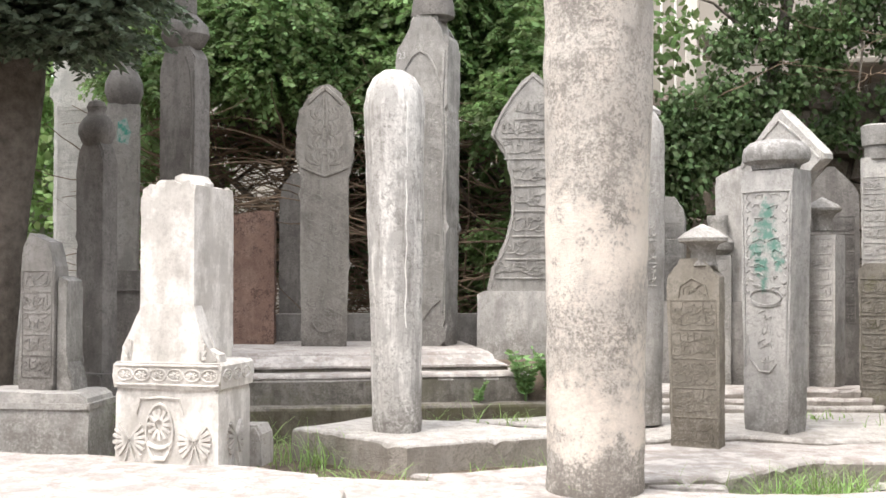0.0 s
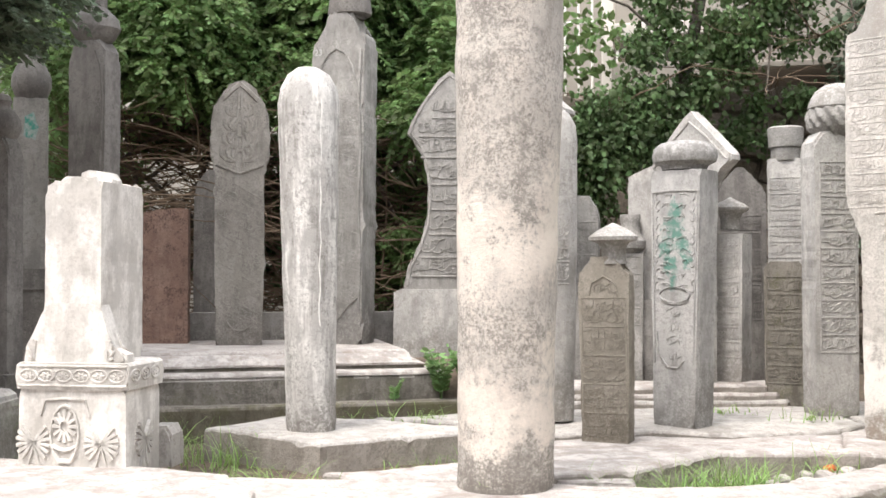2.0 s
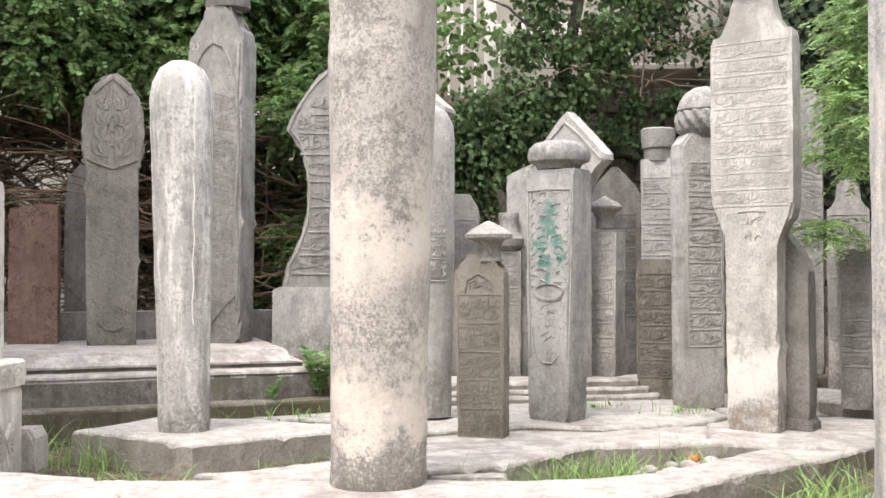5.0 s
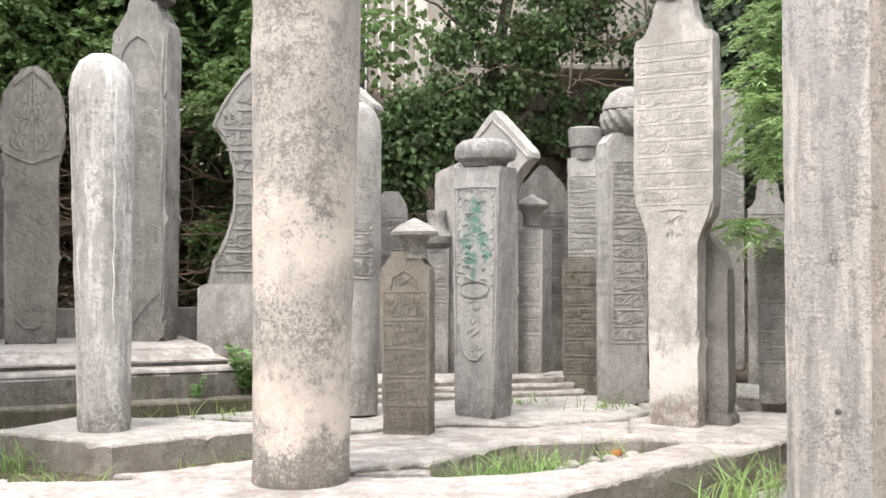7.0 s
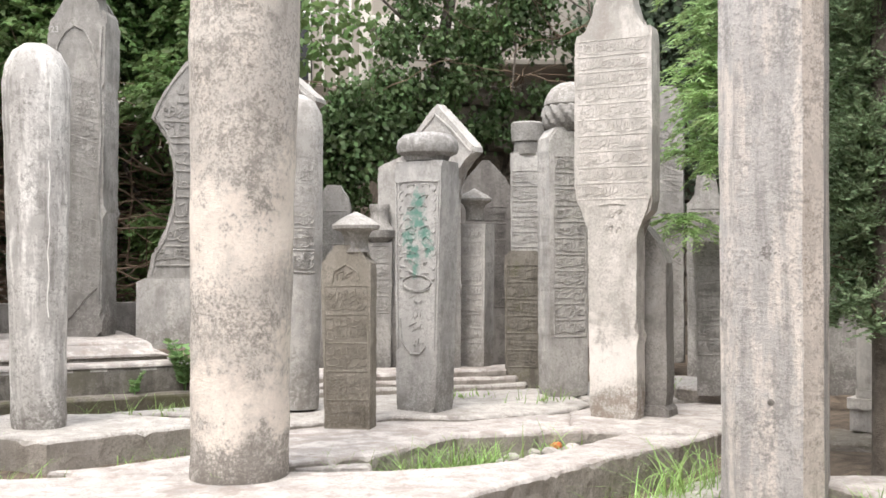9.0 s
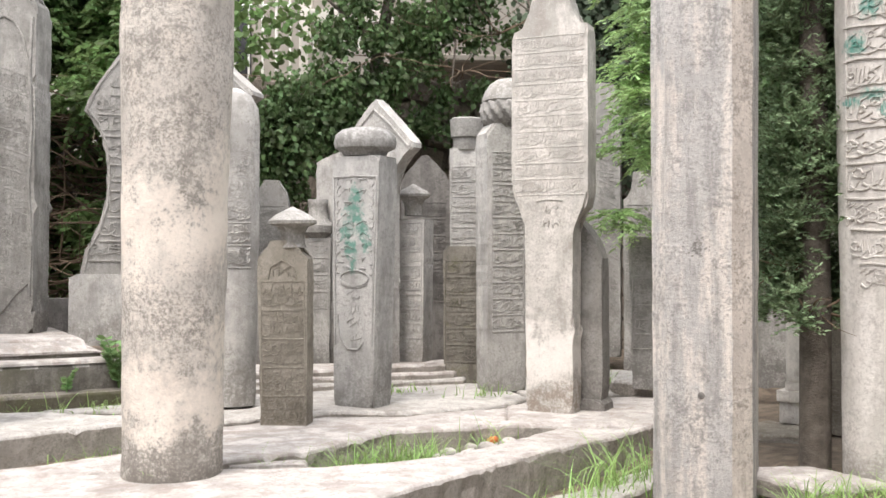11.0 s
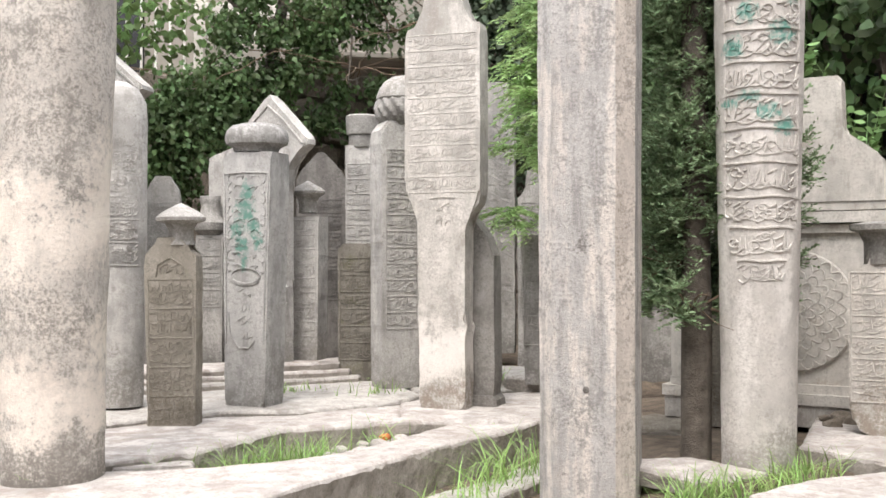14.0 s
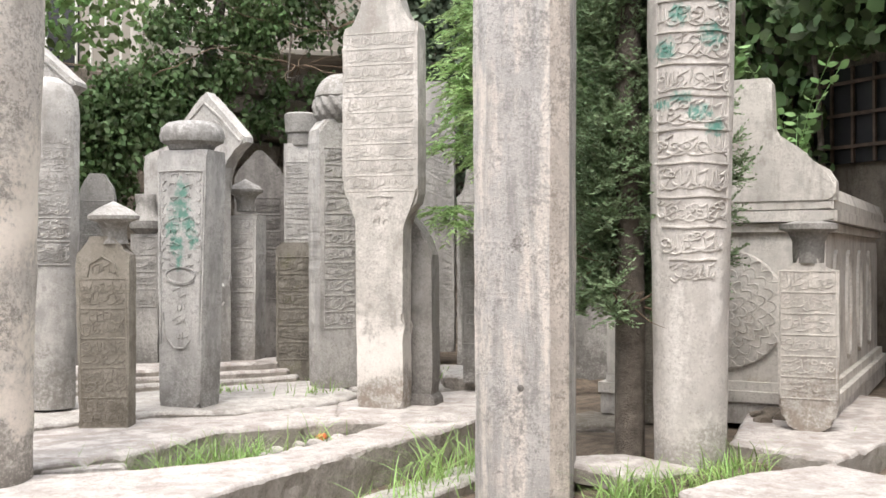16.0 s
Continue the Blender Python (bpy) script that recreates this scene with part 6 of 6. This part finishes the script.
weed(3.72, 3.15, 0.95, 0.2, 9, "leafy weed on the sarcophagus lid", 0.06)


# ---- grass ----
def grass(patches):
    v, f = [], []
    for x, y, z, r, n, h in patches:
        for _ in range(int(n * 0.6)):
            a, q = gen.uniform(0, 6.28), r * gen.random()
            bx, by = x + q * math.cos(a), y + q * math.sin(a) * 0.6
            b, l, w = gen.uniform(0, 6.28), h * gen.uniform(0.35, 1.45), gen.uniform(0.0018, 0.0042)
            dx, dy = math.cos(b), math.sin(b)
            bend = gen.uniform(0.25, 1.5)
            o = len(v)
            for u in (0, 0.4, 0.75, 1):
                k = l * bend * u * u
                ww = w * (1 - u * 0.85)
                zz = z + l * u * (1 - 0.35 * bend * u)
                v += [(bx + dx * k - dy * ww, by + dy * k + dx * ww, zz), (bx + dx * k + dy * ww, by + dy * k - dx * ww, zz)]
            f += [(o, o + 1, o + 3, o + 2), (o + 2, o + 3, o + 5, o + 4), (o + 4, o + 5, o + 7, o + 6)]
    ob = put("grass", mesh_of("grass", v, f), M_GRASS)
    tagged(ob, "tufts of fresh green grass between the slabs", "grass", kind="stuff")


G = -0.125
grass([
    (-0.35, 3.80, G, 0.22, 170, 0.13), (-0.15, 3.68, G, 0.16, 90, 0.11), (-0.55, 4.35, G, 0.25, 160, 0.16), (-0.75, 4.5, G, 0.2, 120, 0.18),
    (0.25, 4.05, G, 0.2, 100, 0.10), (0.45, 4.15, G, 0.22, 90, 0.11), (0.3, 4.72, 0.0, 0.22, 110, 0.07), (0.05, 4.85, -0.09, 0.2, 90, 0.17),
    (0.85, 3.56, G, 0.12, 260, 0.13), (1.0, 3.46, G, 0.12, 110, 0.1), (1.05, 3.5, G, 0.08, 90, 0.09), (1.26, 3.50, G, 0.19, 560, 0.15), (1.45, 3.60, G, 0.14, 260, 0.14), (1.15, 3.47, G, 0.12, 70, 0.13),
    (1.72, 3.72, G, 0.12, 80, 0.16), (1.88, 3.75, G, 0.1, 50, 0.14), (0.55, 3.6, G, 0.1, 60, 0.12), (0.42, 3.25, -0.02, 0.06, 25, 0.07),
    (2.0, 3.15, -0.15, 0.22, 170, 0.2), (1.75, 2.95, -0.15, 0.2, 100, 0.16), (2.2, 3.3, -0.15, 0.2, 120, 0.17), (2.2, 2.4, -0.1, 0.13, 190, 0.13), (2.3, 2.35, -0.06, 0.2, 260, 0.10), (2.55, 2.33, -0.05, 0.2, 260, 0.09), (2.7, 2.43, -0.04, 0.15, 150, 0.1),
    (1.5, 2.75, -0.17, 0.2, 90, 0.15), (1.2, 5.35, 0.03, 0.2, 120, 0.06), (1.7, 4.72, 0.03, 0.2, 70, 0.05), (2.05, 4.55, 0.02, 0.2, 60, 0.07), (2.75, 4.6, 0.05, 0.15, 90, 0.06), (2.55, 4.62, 0.03, 0.1, 40, 0.05),
    (-1.2, 4.05, G, 0.18, 110, 0.12), (-1.35, 4.4, 0.05, 0.15, 90, 0.16), (-1.9, 4.9, 0.05, 0.3, 140, 0.14), (3.0, 3.3, -0.08, 0.1, 110, 0.06), (3.3, 2.55, 0.0, 0.12, 30, 0.04), (3.0, 2.55, -0.01, 0.08, 30, 0.05), (3.35, 2.2, -0.1, 0.15, 70, 0.12), (4.2, 3.9, -0.1, 0.2, 80, 0.08),
])


# rubble and a terracotta sherd in the open grave bed
def pebble(name, x, y, z, r, material, label, category, group="rubble in the grave bed"):
    bm = bmesh.new()
    bmesh.ops.create_icosphere(bm, subdivisions=2, radius=r)
    seed = rng.random() * 40
    for q in bm.verts:
        q.co += noise.noise_vector(q.co / r * 0.9 + Vector((seed, 0, 0))) * r * 0.4
        q.co.z *= 0.7
    ob = finish(name, bm, material)
    ob.location = (x, y, z)
    tagged(ob, label, category, group)


for x, y, r in ((1.62, 3.60, 0.05), (1.72, 3.66, 0.055), (1.55, 3.66, 0.04), (1.80, 3.72, 0.04), (1.48, 3.56, 0.035), (1.68, 3.74, 0.03), (1.86, 3.77, 0.045), (1.78, 3.66, 0.035), (1.92, 3.82, 0.035), (1.58, 3.58, 0.04)):
    pebble("rock", x, y, -0.068, r * 0.8, M_SLAB, "pale broken stone lying in the grave bed", "rock")
for (x, y), r in zip([(3.38, 2.93), (3.58, 3.05), (3.78, 3.28), (3.25, 2.84), (3.38, 2.85), (3.74, 3.15), (3.34, 2.96)], (0.05, 0.06, 0.055, 0.035, 0.04, 0.05, 0.03)):
    pebble("rubble_stone", x, y, 0.03, r, M_RUBBLE, "dark broken rubble stone beside the sarcophagus", "rubble", "rubble beside the sarcophagus")
pebble("pot_sherd", 1.80, 3.80, -0.06, 0.026, M_ORANGE, "orange terracotta sherd among the stones", "sherd")
